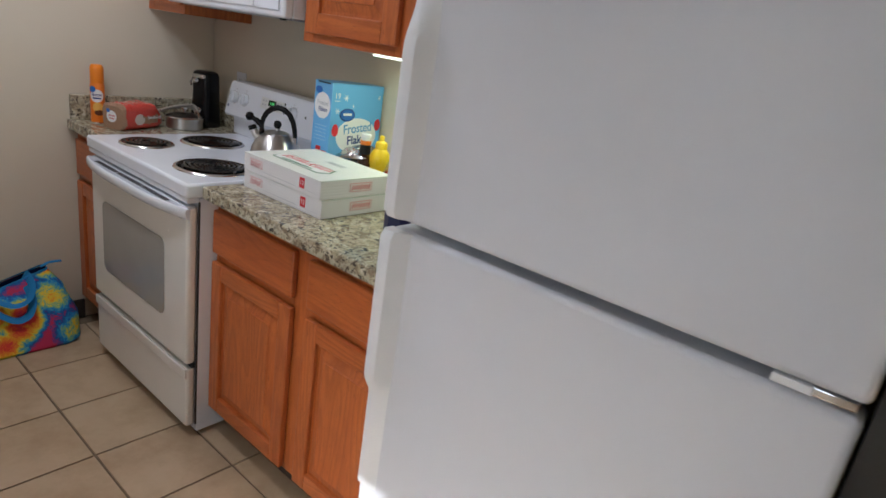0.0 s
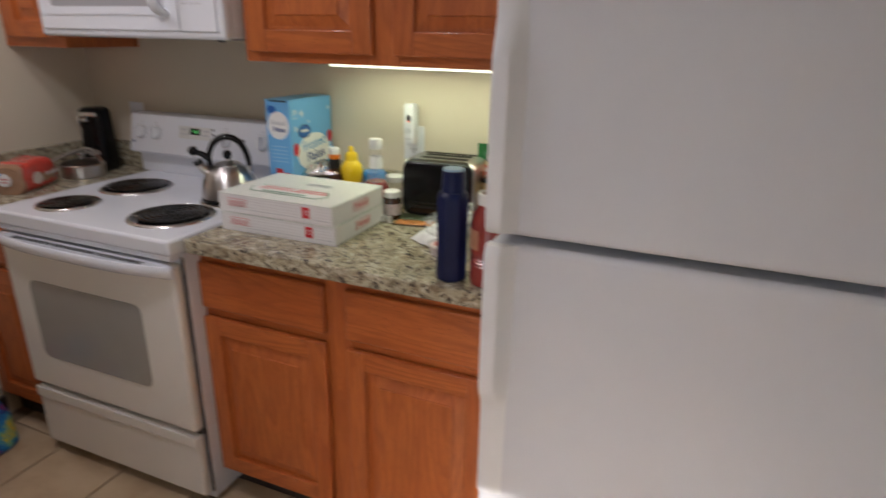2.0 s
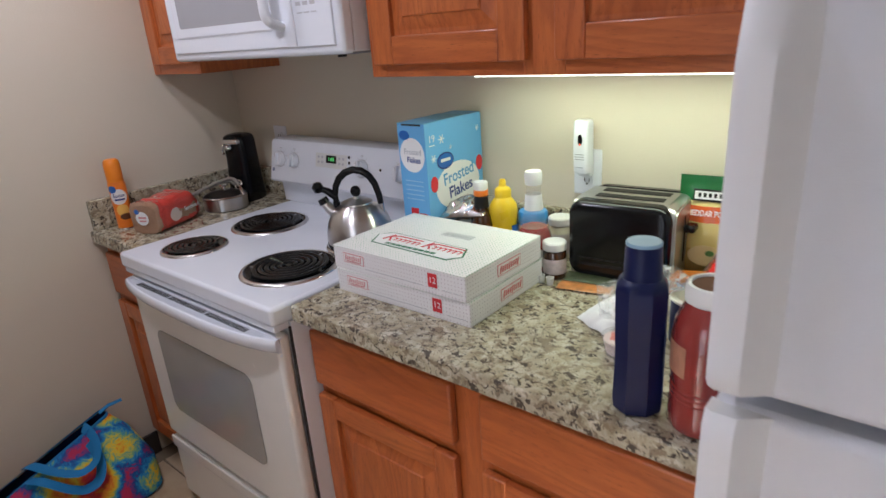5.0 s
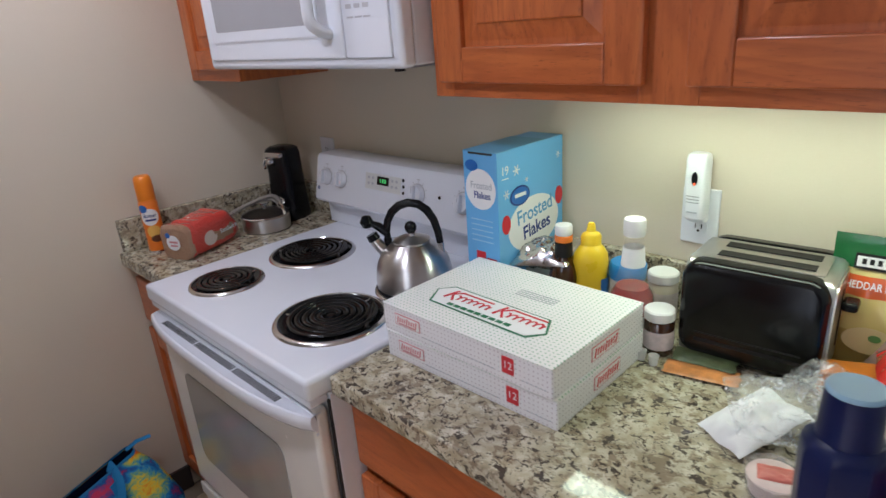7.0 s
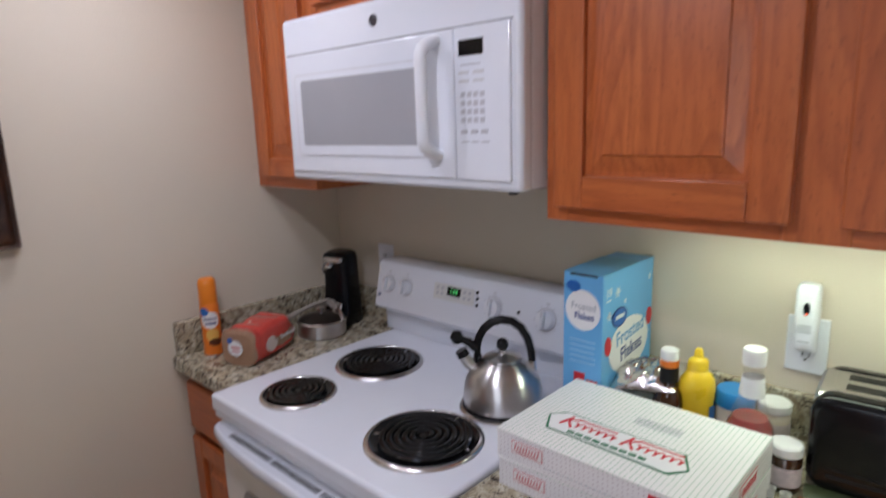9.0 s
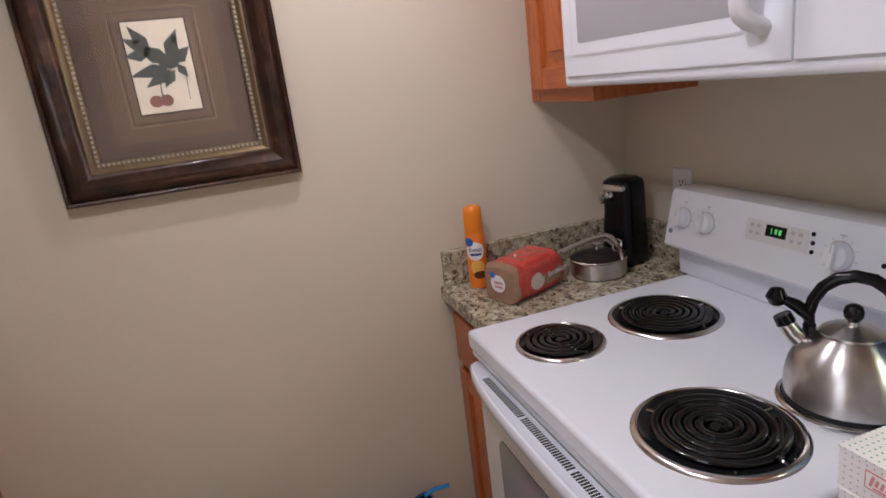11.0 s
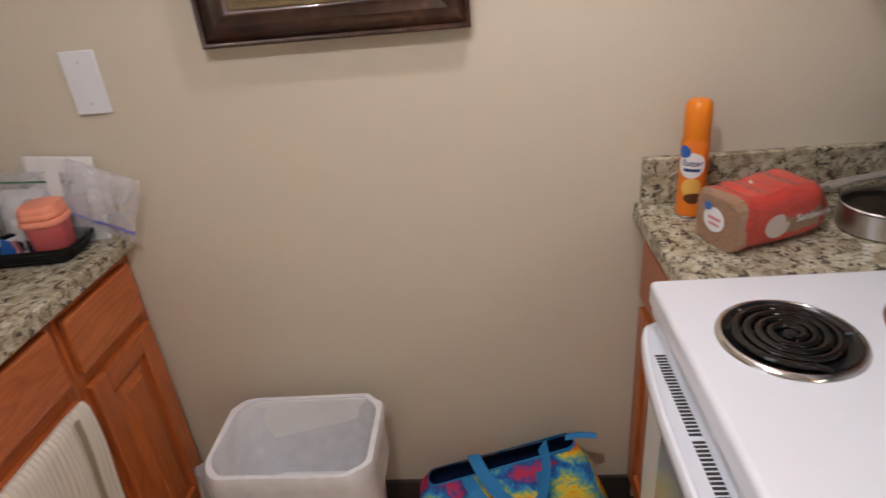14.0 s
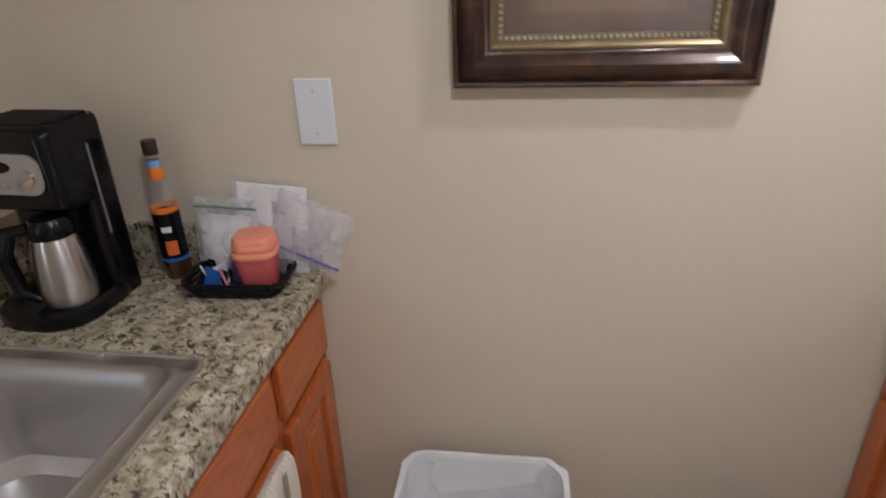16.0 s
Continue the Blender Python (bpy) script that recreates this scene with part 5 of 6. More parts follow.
socket((1.506, -0.001, 1.114), "white double wall socket above the counter")
socket((0.254, -0.001, 1.120), "white double wall socket beside the range")
ob = thing("air_freshener", "white plug-in air freshener in the wall socket", "air freshener", (1.508, -0.010, 1.12))
part("plug", box(-0.018, 0.018, -0.024, 0, -0.012, 0.034, 0.006, 3), WHITE_PLASTIC, ob)
rings = [[(p.x, p.y - 0.024, z) for p in rounded(w, d, 0.008, 0, 5)] for w, d, z in ((0.032, 0.034, 0.000), (0.037, 0.038, 0.004), (0.040, 0.040, 0.05), (0.039, 0.038, 0.116), (0.036, 0.035, 0.124), (0.030, 0.029, 0.127))]
part("shell", loft(rings), WHITE_PLASTIC, ob)
part("sensor", disc(0.011, 0.026, pose(0.002, -0.0455, 0.082) @ FRONT, 0.0015), BLACK_PLASTIC, ob, "black oval window")
for k in range(3):
    part("grille_line", box(-0.012, 0.012, -0.0449, -0.0440, 0.034 + 0.006 * k, 0.0356 + 0.006 * k), GASKET, ob)
part("printed_line", box(-0.010, 0.010, -0.0447, -0.0438, 0.014, 0.0165), GREY_INK, ob)
part("pilot_light", disc(0.004, 0.004, pose(0.002, -0.0472, 0.072) @ FRONT, 0.0006), glow("pilot_red", (1.0, 0.12, 0.04), 1.5), ob)

# ---- on the range and the short counter ----
ob = thing("kettle", "brushed steel whistling kettle with black handle", "kettle", (0.972, -0.300, 0.9345), 214)
part("body", lathe([(0, 0), (0.083, 0), (0.0885, 0.005), (0.0900, 0.016), (0.0895, 0.036), (0.0850, 0.060), (0.0745, 0.083), (0.0570, 0.101), (0.043, 0.110)], 48), STEEL, ob)
part("base_ring", lathe([(0.0840, -0.001), (0.0900, 0.001), (0.0908, 0.006), (0.0899, 0.009)], 48), BLACK_MATT, ob)
lid = part("lid", lathe([(0.0440, 0.1112), (0.0435, 0.1145), (0.030, 0.1200), (0.014, 0.1225), (0.0085, 0.124), (0.0075, 0.130), (0, 0.130)], 36), STEEL, ob)
part("knob", lathe([(0, 0.129), (0.008, 0.130), (0.0130, 0.137), (0.0140, 0.145), (0.0115, 0.153), (0.006, 0.157), (0, 0.158)], 24), BLACK_PLASTIC, lid, "black ball knob")
spout = part("spout", tube([(0.060, 0, 0.082), (0.078, 0, 0.098), (0.090, 0, 0.115)], [0.0165, 0.0145, 0.0125], 16), STEEL, ob)
part("spout_cap", tube([(0.088, 0, 0.113), (0.095, 0, 0.127)], [0.015, 0.014], 14), BLACK_PLASTIC, spout)
part("whistle_ball", moved(lathe([(0, -0.016), (0.010, -0.013), (0.0165, 0), (0.010, 0.013), (0, 0.016)], 20), pose(0.103, 0, 0.157)), BLACK_PLASTIC, spout)
grip = [(0.056, 0, 0.112), (0.058, 0, 0.134), (0.053, 0, 0.158), (0.041, 0, 0.180), (0.023, 0, 0.195), (0.001, 0, 0.2015), (-0.022, 0, 0.198), (-0.041, 0, 0.184), (-0.055, 0, 0.161), (-0.063, 0, 0.132), (-0.066, 0, 0.106)]
part("handle", tube(grip, [0.008, 0.0085, 0.009, 0.0095, 0.010, 0.010, 0.010, 0.010, 0.0095, 0.009, 0.008], 12, 0.8), BLACK_PLASTIC, ob, "black arched handle")
part("handle_mount", tube([(-0.0662, 0, 0.108), (-0.069, 0, 0.082)], [0.008, 0.006], 10, 0.6), CHROME, ob)
part("trigger", tube([(0.056, 0, 0.130), (0.076, 0, 0.146), (0.098, 0, 0.155)], [0.011, 0.010, 0.007], 10), BLACK_PLASTIC, ob)
part("handle_mount", tube([(0.0565, 0, 0.116), (0.056, 0, 0.094)], [0.010, 0.008], 10), BLACK_PLASTIC, ob)

ob = turned("spray_can", "orange cooking spray can on the granite counter", "can", (0.082, -0.554, TOP), (
    ("body", ORANGE, ((0, 0), (0.024, 0), (0.0265, 0.003), (0.0268, 0.008), (0.0268, 0.152), (0.0245, 0.162)), ""),
    ("rim", CHROME, ((0.0245, 0.0), (0.0272, 0.001), (0.0272, 0.004), (0.0265, 0.005)), ""),
    ("cap", paint("orange_cap", (0.85, 0.24, 0.01), 0.4), ((0.0245, 0.160), (0.0252, 0.162), (0.0252, 0.216), (0.0235, 0.228), (0.018, 0.234), (0, 0.235)), "bright orange cap")))


def wrapped_disc(r, angle, z, half_angle, half_height, rings=5, steps=24):
    """A printed ellipse laid round an upright can."""
    bm = bmesh.new()
    rows = [[bm.verts.new((r * math.cos(radians(angle + half_angle * q * math.cos(t))), r * math.sin(radians(angle + half_angle * q * math.cos(t))), z + half_height * q * math.sin(t)))
             for t in (2 * math.pi * k / steps for k in range(steps))] for q in (0.05 + 0.95 * j / rings for j in range(rings + 1))]
    bm.faces.new(rows[0])
    for low, high in zip(rows, rows[1:]):
        for k in range(steps):
            bm.faces.new((low[k], low[(k + 1) % steps], high[(k + 1) % steps], high[k]))
    return bm


GOLDEN = paint("golden_print", (0.80, 0.47, 0.10), 0.4)
part("printed_label", wrapped_disc(0.0272, -28, 0.112, 58, 0.026), WHITE_INK, ob, "white oval label field")
part("printed_label", wrapped_disc(0.0275, -62, 0.138, 30, 0.0125), BLUE_INK, ob)
part("printed_label", wrapped_disc(0.0272, -20, 0.066, 42, 0.020), GOLDEN, ob, "golden printed toast")
part("printed_label", wrapped_disc(0.0275, -8, 0.044, 40, 0.011), paint("brown_print", (0.10, 0.03, 0.01), 0.4), ob)
word = words("printed_word", "Butter", 0.017, Matrix.Identity(4), NAVY_INK, ob, 0.0002, 0.9)
for v in word.data.vertices:
    turn = radians(-24) + v.co.x / 0.0276
    v.co = (0.0276 * math.cos(turn), 0.0276 * math.sin(turn), 0.116 + v.co.y)
part("printed_line", sheet([[(0.0276 * math.cos(a), 0.0276 * math.sin(a), z) for a in (radians(-58 + 6 * k) for k in range(12))] for z in (0.0995, 0.1025, 0.1055)]), NAVY_INK, ob)

n = Nodes("bread_bag_print")
along = n.add("SeparateXYZ", [(0, n.where())]).outputs[0]
high = n.add("SeparateXYZ", [(0, n.where())]).outputs[2]
wob = n.math("SUBTRACT", n.math("MULTIPLY", n.noise(n.where(), 18, 3), 0.036), 0.018)
high = n.math("ADD", n.math("ADD", high, wob), n.math("MULTIPLY", along, -0.08))
red = n.math("MAXIMUM", n.math("GREATER_THAN", high, 0.056), n.math("LESS_THAN", high, 0.026))
red = n.math("MAXIMUM", red, n.math("LESS_THAN", n.math("ABSOLUTE", n.math("ADD", n.math("ADD", along, wob), 0.066)), 0.028))
red = n.math("MAXIMUM", red, n.math("GREATER_THAN", n.math("ADD", along, wob), 0.078))
red = n.math("MULTIPLY", red, n.math("GREATER_THAN", n.math("ADD", along, n.math("MULTIPLY", wob, 0.4)), -0.100))
n.base(n.mix(red, (0.38, 0.215, 0.13), (0.66, 0.062, 0.045)))
n.set(Roughness=0.17, Coat_Weight=0.7)
n.bump(n.noise(n.where((1, 2, 2)), 30, 4, 0.6, 1.4), 1.0, 0.010)
ob = thing("bread_bag", "sliced bread loaf in a clear bag with red print", "bread", (0.188, -0.452, TOP), 112)
secs = []
for k in range(29):
    u = k / 28
    x = -0.110 + 0.225 * u
    taper = 1.0 - 0.42 * max(0, (u - 0.72) / 0.28) ** 1.5 - 0.05 * math.exp(-((u - 0.16) / 0.04) ** 2)
    puff = 0.90 if k == 0 else 1.0
    ring = []
    for p in rounded(0.110 * taper * puff, 0.098 * taper * puff, 0.026, 0, 9):
        dome = 1.0 + (0.06 if p.y > 0 else 0.0) + 0.05 * noise.noise(Vector((u * 6, p.x * 30, p.y * 30))) + 0.045 * abs(noise.noise(Vector((u * 15 + p.x * 40, p.x * 25, p.y * 60))))
        ring.append((x + 0.004 * noise.noise(Vector((p.x * 40, p.y * 40, u))), p.x * dome, max(0.0, (p.y + 0.049 * taper * puff) * dome)))
    secs.append(ring)
part("wrapper", loft(secs), n.mat, ob)
part("end_label", disc(0.050, 0.046, pose(-0.1135, 0.004, 0.052, 90, 0, -90)), WHITE_INK, ob, "white oval label")
part("printed_badge", disc(0.018, 0.016, pose(-0.1145, 0.020, 0.074, 90, 0, -90)), BLUE_INK, ob)
part("printed_line", label_bar(0.030, 0.006, pose(-0.1145, 0.002, 0.055, 90, 0, -90)), PINK_INK, ob)
part("printed_line", label_bar(0.026, 0.005, pose(-0.1145, 0.002, 0.044, 90, 0, -90)), PINK_INK, ob)
part("side_label", disc(0.052, 0.044, pose(-0.030, -0.0570, 0.044) @ FRONT, 0.001), paint("pale_label", (0.62, 0.52, 0.46), 0.4), ob)
part("top_label", disc(0.070, 0.028, pose(0.0, 0.012, 0.1025), 0.001), paint("tan_label", (0.60, 0.52, 0.42), 0.4), ob)
words("printed_word", "Sandwich", 0.020, pose(0.048, -0.0585, 0.050) @ FRONT, WHITE_INK, ob)

ob = thing("saucepan", "steel saucepan with glass lid and grey handles", "pan", (0.190, -0.238, TOP), 0)
part("pan", lathe([(0, 0), (0.072, 0), (0.077, 0.004), (0.078, 0.045), (0.080, 0.047), (0.0775, 0.048)], 40), STEEL, ob)
lid = part("lid", lathe([(0.079, 0.0485), (0.078, 0.051), (0.060, 0.060), (0.030, 0.067), (0, 0.069)], 40), glass("smoked_lid", (0.35, 0.33, 0.31), 0.05), ob, "smoky glass lid")
part("lid_rim", lathe([(0.080, 0.0482), (0.0805, 0.0500), (0.0775, 0.0525), (0.076, 0.0515)], 40), CHROME, lid)
part("lid_knob", lathe([(0.006, 0.068), (0.006, 0.078), (0.016, 0.083), (0.017, 0.089), (0, 0.091)], 20), CHROME, lid)
grey = paint("grey_handle", (0.25, 0.22, 0.19), 0.45)
for y0, lift in ((0.0, 0.0), (0.020, 0.012)):
    part("handle", tube([(-0.058 + y0, -0.110 + y0, 0.056 + lift), (-0.060 + y0, -0.070 + y0, 0.068 + lift), (-0.052 + y0, -0.020 + y0, 0.080 + lift), (-0.040 + y0, 0.020 + y0, 0.086 + lift), (-0.020 + y0, 0.046, 0.084 + lift), (0.004 + y0, 0.050, 0.074)], 0.0085, 10, 0.7), grey, ob, "long grey handle")
part("bracket", tube([(0.004, 0.050, 0.080), (0.045, 0.040, 0.072), (0.072, 0.030, 0.048)], 0.006, 8), CHROME, ob)
part("clip_loop", tube(arc((0.028, 0.045, 0.078), 0.017, 0, 340, 16, (1, 0, 0), (0, 0.4, 0.9)), 0.003, 8), CHROME, ob)

ob = thing("can_opener", "black electric can opener standing in the corner", "can opener", (0.148, -0.118, TOP), 16)
part("tower", loft([[(p.x, p.y + s, z) for p in rounded(w, d, 0.022, 0, 5)] for w, d, s, z in ((0.104, 0.104, 0, 0.0), (0.108, 0.108, 0, 0.006), (0.102, 0.100, 0.002, 0.05), (0.096, 0.090, 0.004, 0.16), (0.096, 0.092, 0.0, 0.225), (0.090, 0.085, 0.0, 0.240), (0.070, 0.066, 0.0, 0.248))]), BLACK_PLASTIC, ob)
part("lever", box(-0.030, 0.040, -0.056, -0.036, 0.216, 0.234, 0.006, 3), CHROME, ob, "chrome cutting lever")
part("cutter", moved(lathe([(0, 0), (0.014, 0), (0.012, 0.012), (0.006, 0.018), (0, 0.018)], 20), pose(-0.010, -0.044, 0.205, 90, 0, 0)), CHROME, ob)
part("magnet_arm", tube([(-0.028, -0.052, 0.214), (-0.030, -0.062, 0.196), (-0.020, -0.066, 0.184)], 0.005, 8), CHROME, ob)

# ---- the framed print ----
ob = thing("picture_frame", "dark bronze framed botanical print hung on the wall", "picture", (0.002, -1.2385, 1.5880))
W, H = 0.527, 0.566


def mould(profile):
    """Four mitred sides from (inset, height) pairs."""
    rings = [[(-W / 2 + i, -H / 2 + i, z), (W / 2 - i, -H / 2 + i, z), (W / 2 - i, H / 2 - i, z), (-W / 2 + i, H / 2 - i, z)] for i, z in profile]
    bm = bmesh.new()
    rows = [[bm.verts.new(p) for p in ring] for ring in rings]
    for low, high in zip(rows, rows[1:]):
        for k in range(4):
            bm.faces.new((low[k], low[(k + 1) % 4], high[(k + 1) % 4], high[k]))
    bmesh.ops.recalc_face_normals(bm, faces=bm.faces)
    return moved(bm, SIDE)


n = Nodes("antique_bronze")
cloud = n.noise(n.where(), 14, 5, 0.6)
n.base(n.ramp(cloud, (0.35, (0.022, 0.010, 0.006)), (0.55, (0.055, 0.024, 0.013)), (0.72, (0.15, 0.066, 0.032))))
n.set(Roughness=n.math("ADD", n.math("MULTIPLY", cloud, 0.2), 0.22), Metallic=0.35, Coat_Weight=0.4)
n.bump(n.noise(n.where(), 90, 3), 0.15, 0.002)
BRONZE = n.mat
GOLD = paint("dull_gold", (0.30, 0.23, 0.13), 0.35, 0.8, vary=0.3, size=40)
part("outer_moulding", mould(((0.0, 0.0), (0.0, 0.032), (0.003, 0.035), (0.007, 0.033), (0.010, 0.029), (0.014, 0.034), (0.026, 0.043), (0.040, 0.046), (0.054, 0.037), (0.060, 0.028), (0.066, 0.026))), BRONZE, ob)
part("inner_moulding", mould(((0.066, 0.020), (0.066, 0.0285), (0.070, 0.030), (0.076, 0.026), (0.079, 0.020), (0.088, 0.018), (0.090, 0.010))), GOLD, ob, "dull gold inner lip")
bead = bmesh.new()
for span, fixed, along in ((W - 0.168, H / 2 - 0.084, 0), (H - 0.168, W / 2 - 0.084, 1)):
    count = int(span / 0.0105)
    for k in range(count + 1):
        for sign in (-1, 1):
            a = -span / 2 + span * k / count
            c = (a, sign * fixed, 0.0205) if along == 0 else (sign * fixed, a, 0.0205)
            bmesh.ops.create_uvsphere(bead, u_segments=6, v_segments=4, radius=0.0036, matrix=Matrix.Translation(c))
tagged(part("beading", moved(bead, SIDE), steel("old_silver", 0.3), ob, "row of small silver beads"), kind="stuff")
rope = bmesh.new()
for span, fixed, along in ((W - 0.01, H / 2 - 0.0045, 0), (H - 0.01, W / 2 - 0.0045, 1)):
    count = int(span / 0.008)
    for k in range(count + 1):
        for sign in (-1, 1):
            a = -span / 2 + span * k / count
            c = (a, sign * fixed, 0.0345) if along == 0 else (sign * fixed, a, 0.0345)
            bmesh.ops.create_uvsphere(rope, u_segments=5, v_segments=3, radius=0.0030, matrix=Matrix.Translation(c))
tagged(part("rope_edge", moved(rope, SIDE), BRONZE, ob), kind="stuff")
part("backing", moved(box(-W / 2 + 0.006, W / 2 - 0.006, -H / 2 + 0.006, H / 2 - 0.006, 0.0, 0.006), SIDE), DARK, ob)
MAT_DARK = paint("dark_mat_board", (0.074, 0.047, 0.031), 0.8, vary=0.1, bump=0)
mat = part("mat_board", moved(box(-W / 2 + 0.088, W / 2 - 0.088, -H / 2 + 0.088, H / 2 - 0.088, 0.006, 0.0085), SIDE), MAT_DARK, ob, "dark brown mat board")
for w, h, lift, tone in ((0.262, 0.322, 0.0, (0.115, 0.072, 0.044)), (0.188, 0.258, 0.0009, (0.19, 0.125, 0.080)), (0.180, 0.250, 0.0018, (0.085, 0.054, 0.034)), (0.166, 0.236, 0.0027, (0.14, 0.090, 0.058)), (0.140, 0.208, 0.0036, (0.050, 0.036, 0.030))):
    part("mat_line", moved(box(-w / 2, w / 2, -h / 2, h / 2, 0.0086 + lift, 0.0093 + lift), SIDE), paint("mat_tone", tone, 0.8, bump=0), mat)
sheet_ = part("print", moved(box(-0.066, 0.066, -0.100, 0.100, 0.0130, 0.0138), SIDE), paint("aged_paper", (0.62, 0.54, 0.41), 0.7, vary=0.08), mat, "cream botanical print")
LEAF = paint("leaf_ink", (0.055, 0.062, 0.050), 0.7, vary=0.4, size=70)
# an oak leaf: pointed lobes set along a bent rib
def lobe(x, y, a, length, wide):
    c, s = math.cos(radians(a)), math.sin(radians(a))
    ring = [(0, 0), (0.45, 0.5), (0.62, 0.34), (1.0, 0.0), (0.66, -0.30), (0.40, -0.48)]
    pts = [(x + c * u * length - s * v * wide, y + s * u * length + c * v * wide) for u, v in ring]
    return moved(loft([[(px, py, 0.0139) for px, py in pts], [(px, py, 0.0144) for px, py in pts]]), SIDE)


for x, y, a, l, wd in ((0.030, 0.000, 148, 0.075, 0.026), (-0.012, 0.028, 122, 0.058, 0.022), (-0.010, 0.030, 150, 0.055, 0.020), (-0.012, 0.026, 182, 0.048, 0.020), (0.016, 0.010, 62, 0.060, 0.022), (0.028, 0.000, 40, 0.045, 0.022), (0.030, -0.006, 80, 0.062, 0.018),
                      (0.022, -0.004, 190, 0.075, 0.022), (0.024, -0.010, 210, 0.060, 0.020), (0.030, -0.012, 232, 0.040, 0.016), (0.036, 0.0, -60, 0.030, 0.014)):
    part("leaf_lobe", lobe(x - 0.004, y + 0.004, a, l * 1.22, wd * 1.40), LEAF, sheet_)
part("leaf_blade", moved(disc(0.046, 0.030, pose(0.014, 0.010, 0.0139, 0, 0, -20)), SIDE), LEAF, sheet_)
part("stem", moved(tube([(0.0, -0.005, 0.0142), (-0.012, -0.040, 0.0142), (-0.014, -0.070, 0.0142)], 0.0012, 6), SIDE), LEAF, sheet_)
part("stem", moved(tube([(0.046, -0.020, 0.0142), (0.044, -0.078, 0.0142)], 0.0006, 6), SIDE), LEAF, sheet_)
for x, w in ((-0.028, 0.030), (-0.006, 0.028)):
    part("acorn", moved(disc(w, 0.026, pose(x, -0.074, 0.0140)), SIDE), paint("acorn_ink", (0.22, 0.085, 0.065), 0.7), sheet_)
pane = part("glass", moved(box(-W / 2 + 0.088, W / 2 - 0.088, -H / 2 + 0.088, H / 2 - 0.088, 0.0158, 0.0172), SIDE), glass("picture_glass", (1, 1, 1), 0.02), ob)
pane.visible_shadow = False

ob = thing("blank_plate", "blank white wall plate above the sink counter", "wall plate", (0.001, -1.7815, 1.256))
part("plate", moved(box(-0.0385, 0.0385, -0.065, 0.065, 0, 0.006, 0.003, 3), SIDE), WHITE_PLASTIC, ob)
for z in (-0.042, 0.042):
    part("screw", disc(0.006, 0.006, pose(0.0062, 0, z) @ SIDE), STEEL, ob)

# ---- bin, bag, towel ----
ob = thing("waste_bin", "white plastic kitchen bin with clear liner", "bin", (0.178, -1.446, 0))
w, d = 0.266, 0.388
walls = [rounded(w - 0.06, d - 0.07, 0.04, 0.0), rounded(w - 0.055, d - 0.065, 0.045, 0.008), rounded(w - 0.016, d - 0.016, 0.060, 0.395), rounded(w - 0.002, d - 0.002, 0.062, 0.402), rounded(w, d, 0.062, 0.432), rounded(w - 0.004, d - 0.004, 0.060, 0.438),
         rounded(w - 0.020, d - 0.020, 0.054, 0.438), rounded(w - 0.024, d - 0.024, 0.052, 0.430), rounded(w - 0.065, d - 0.075, 0.04, 0.012), rounded(0.02, 0.02, 0.005, 0.011)]
part("tub", loft(walls), paint("bin_plastic", (0.82, 0.82, 0.81), 0.4), ob)
liner, inner = [], ((1.012, 1.010, 0.30), (1.020, 1.014, 0.40), (1.026, 1.020, 0.430), (1.005, 1.004, 0.4425), (0.930, 0.945, 0.4415), (0.905, 0.925, 0.415), (0.88, 0.905, 0.36), (0.84, 0.87, 0.28), (0.80, 0.83, 0.20))
for sx, sy, z in inner:
    ring = []
    for k, p in enumerate(rounded(w * sx, d * sy, 0.060, z, 9)):
        crease = noise.noise(Vector((p.x * 30, p.y * 30, z * 22)))
        ring.append((p.x + 0.006 * crease * (p.x / w) * 2, p.y + 0.006 * crease * (p.y / d) * 2, z + (0.010 * crease if z < 0.42 else 0.002 * crease)))
    liner.append(ring)
part("liner", loft(liner, cap=False), film("bin_liner", (0.86, 0.86, 0.88), 0.2, 0.2), ob, "crinkled clear bin liner")
part("liner_floor", loft([[(p.x, p.y, 0.205) for p in rounded(w * 0.795, d * 0.825, 0.045, 0)], [(p.x, p.y, 0.190 + 0.010 * noise.noise(Vector((p.x * 40, p.y * 40, 3)))) for p in rounded(w * 0.6, d * 0.66, 0.045, 0)], [(p.x, p.y, 0.182 + 0.010 * noise.noise(Vector((p.x * 40, p.y * 40, 3)))) for p in rounded(w * 0.3, d * 0.36, 0.03, 0)], rounded(0.002, 0.002, 0.0005, 0.178)], cap=False), film("bin_liner_low", (0.86, 0.86, 0.88), 0.2, 0.22), ob)
tail = [[(0.06 + 0.05 * v, -d / 2 - 0.004 - 0.022 * math.sin(math.pi * v) - 0.012 * u, 0.425 - 0.12 * u + 0.008 * noise.noise(Vector((u * 6, v * 6, 1)))) for v in (k / 8 for k in range(9))] for u in (k / 8 for k in range(9))]
part("liner_tail", sheet(tail, 0.0006), film("bin_liner_tail", (0.78, 0.78, 0.80), 0.5, 0.2), ob)

ob = thing("tote_bag", "rainbow tie-dye tote bag with blue straps on the floor", "bag", (0.112, -0.938, 0))
LEVELS = ((0.0, 0.165, 0.470, 0.030), (0.015, 0.185, 0.490, 0.030), (0.10, 0.170, 0.500, 0.015), (0.20, 0.130, 0.450, -0.010), (0.228, 0.082, 0.405, -0.022), (0.252, 0.050, 0.380, -0.022))


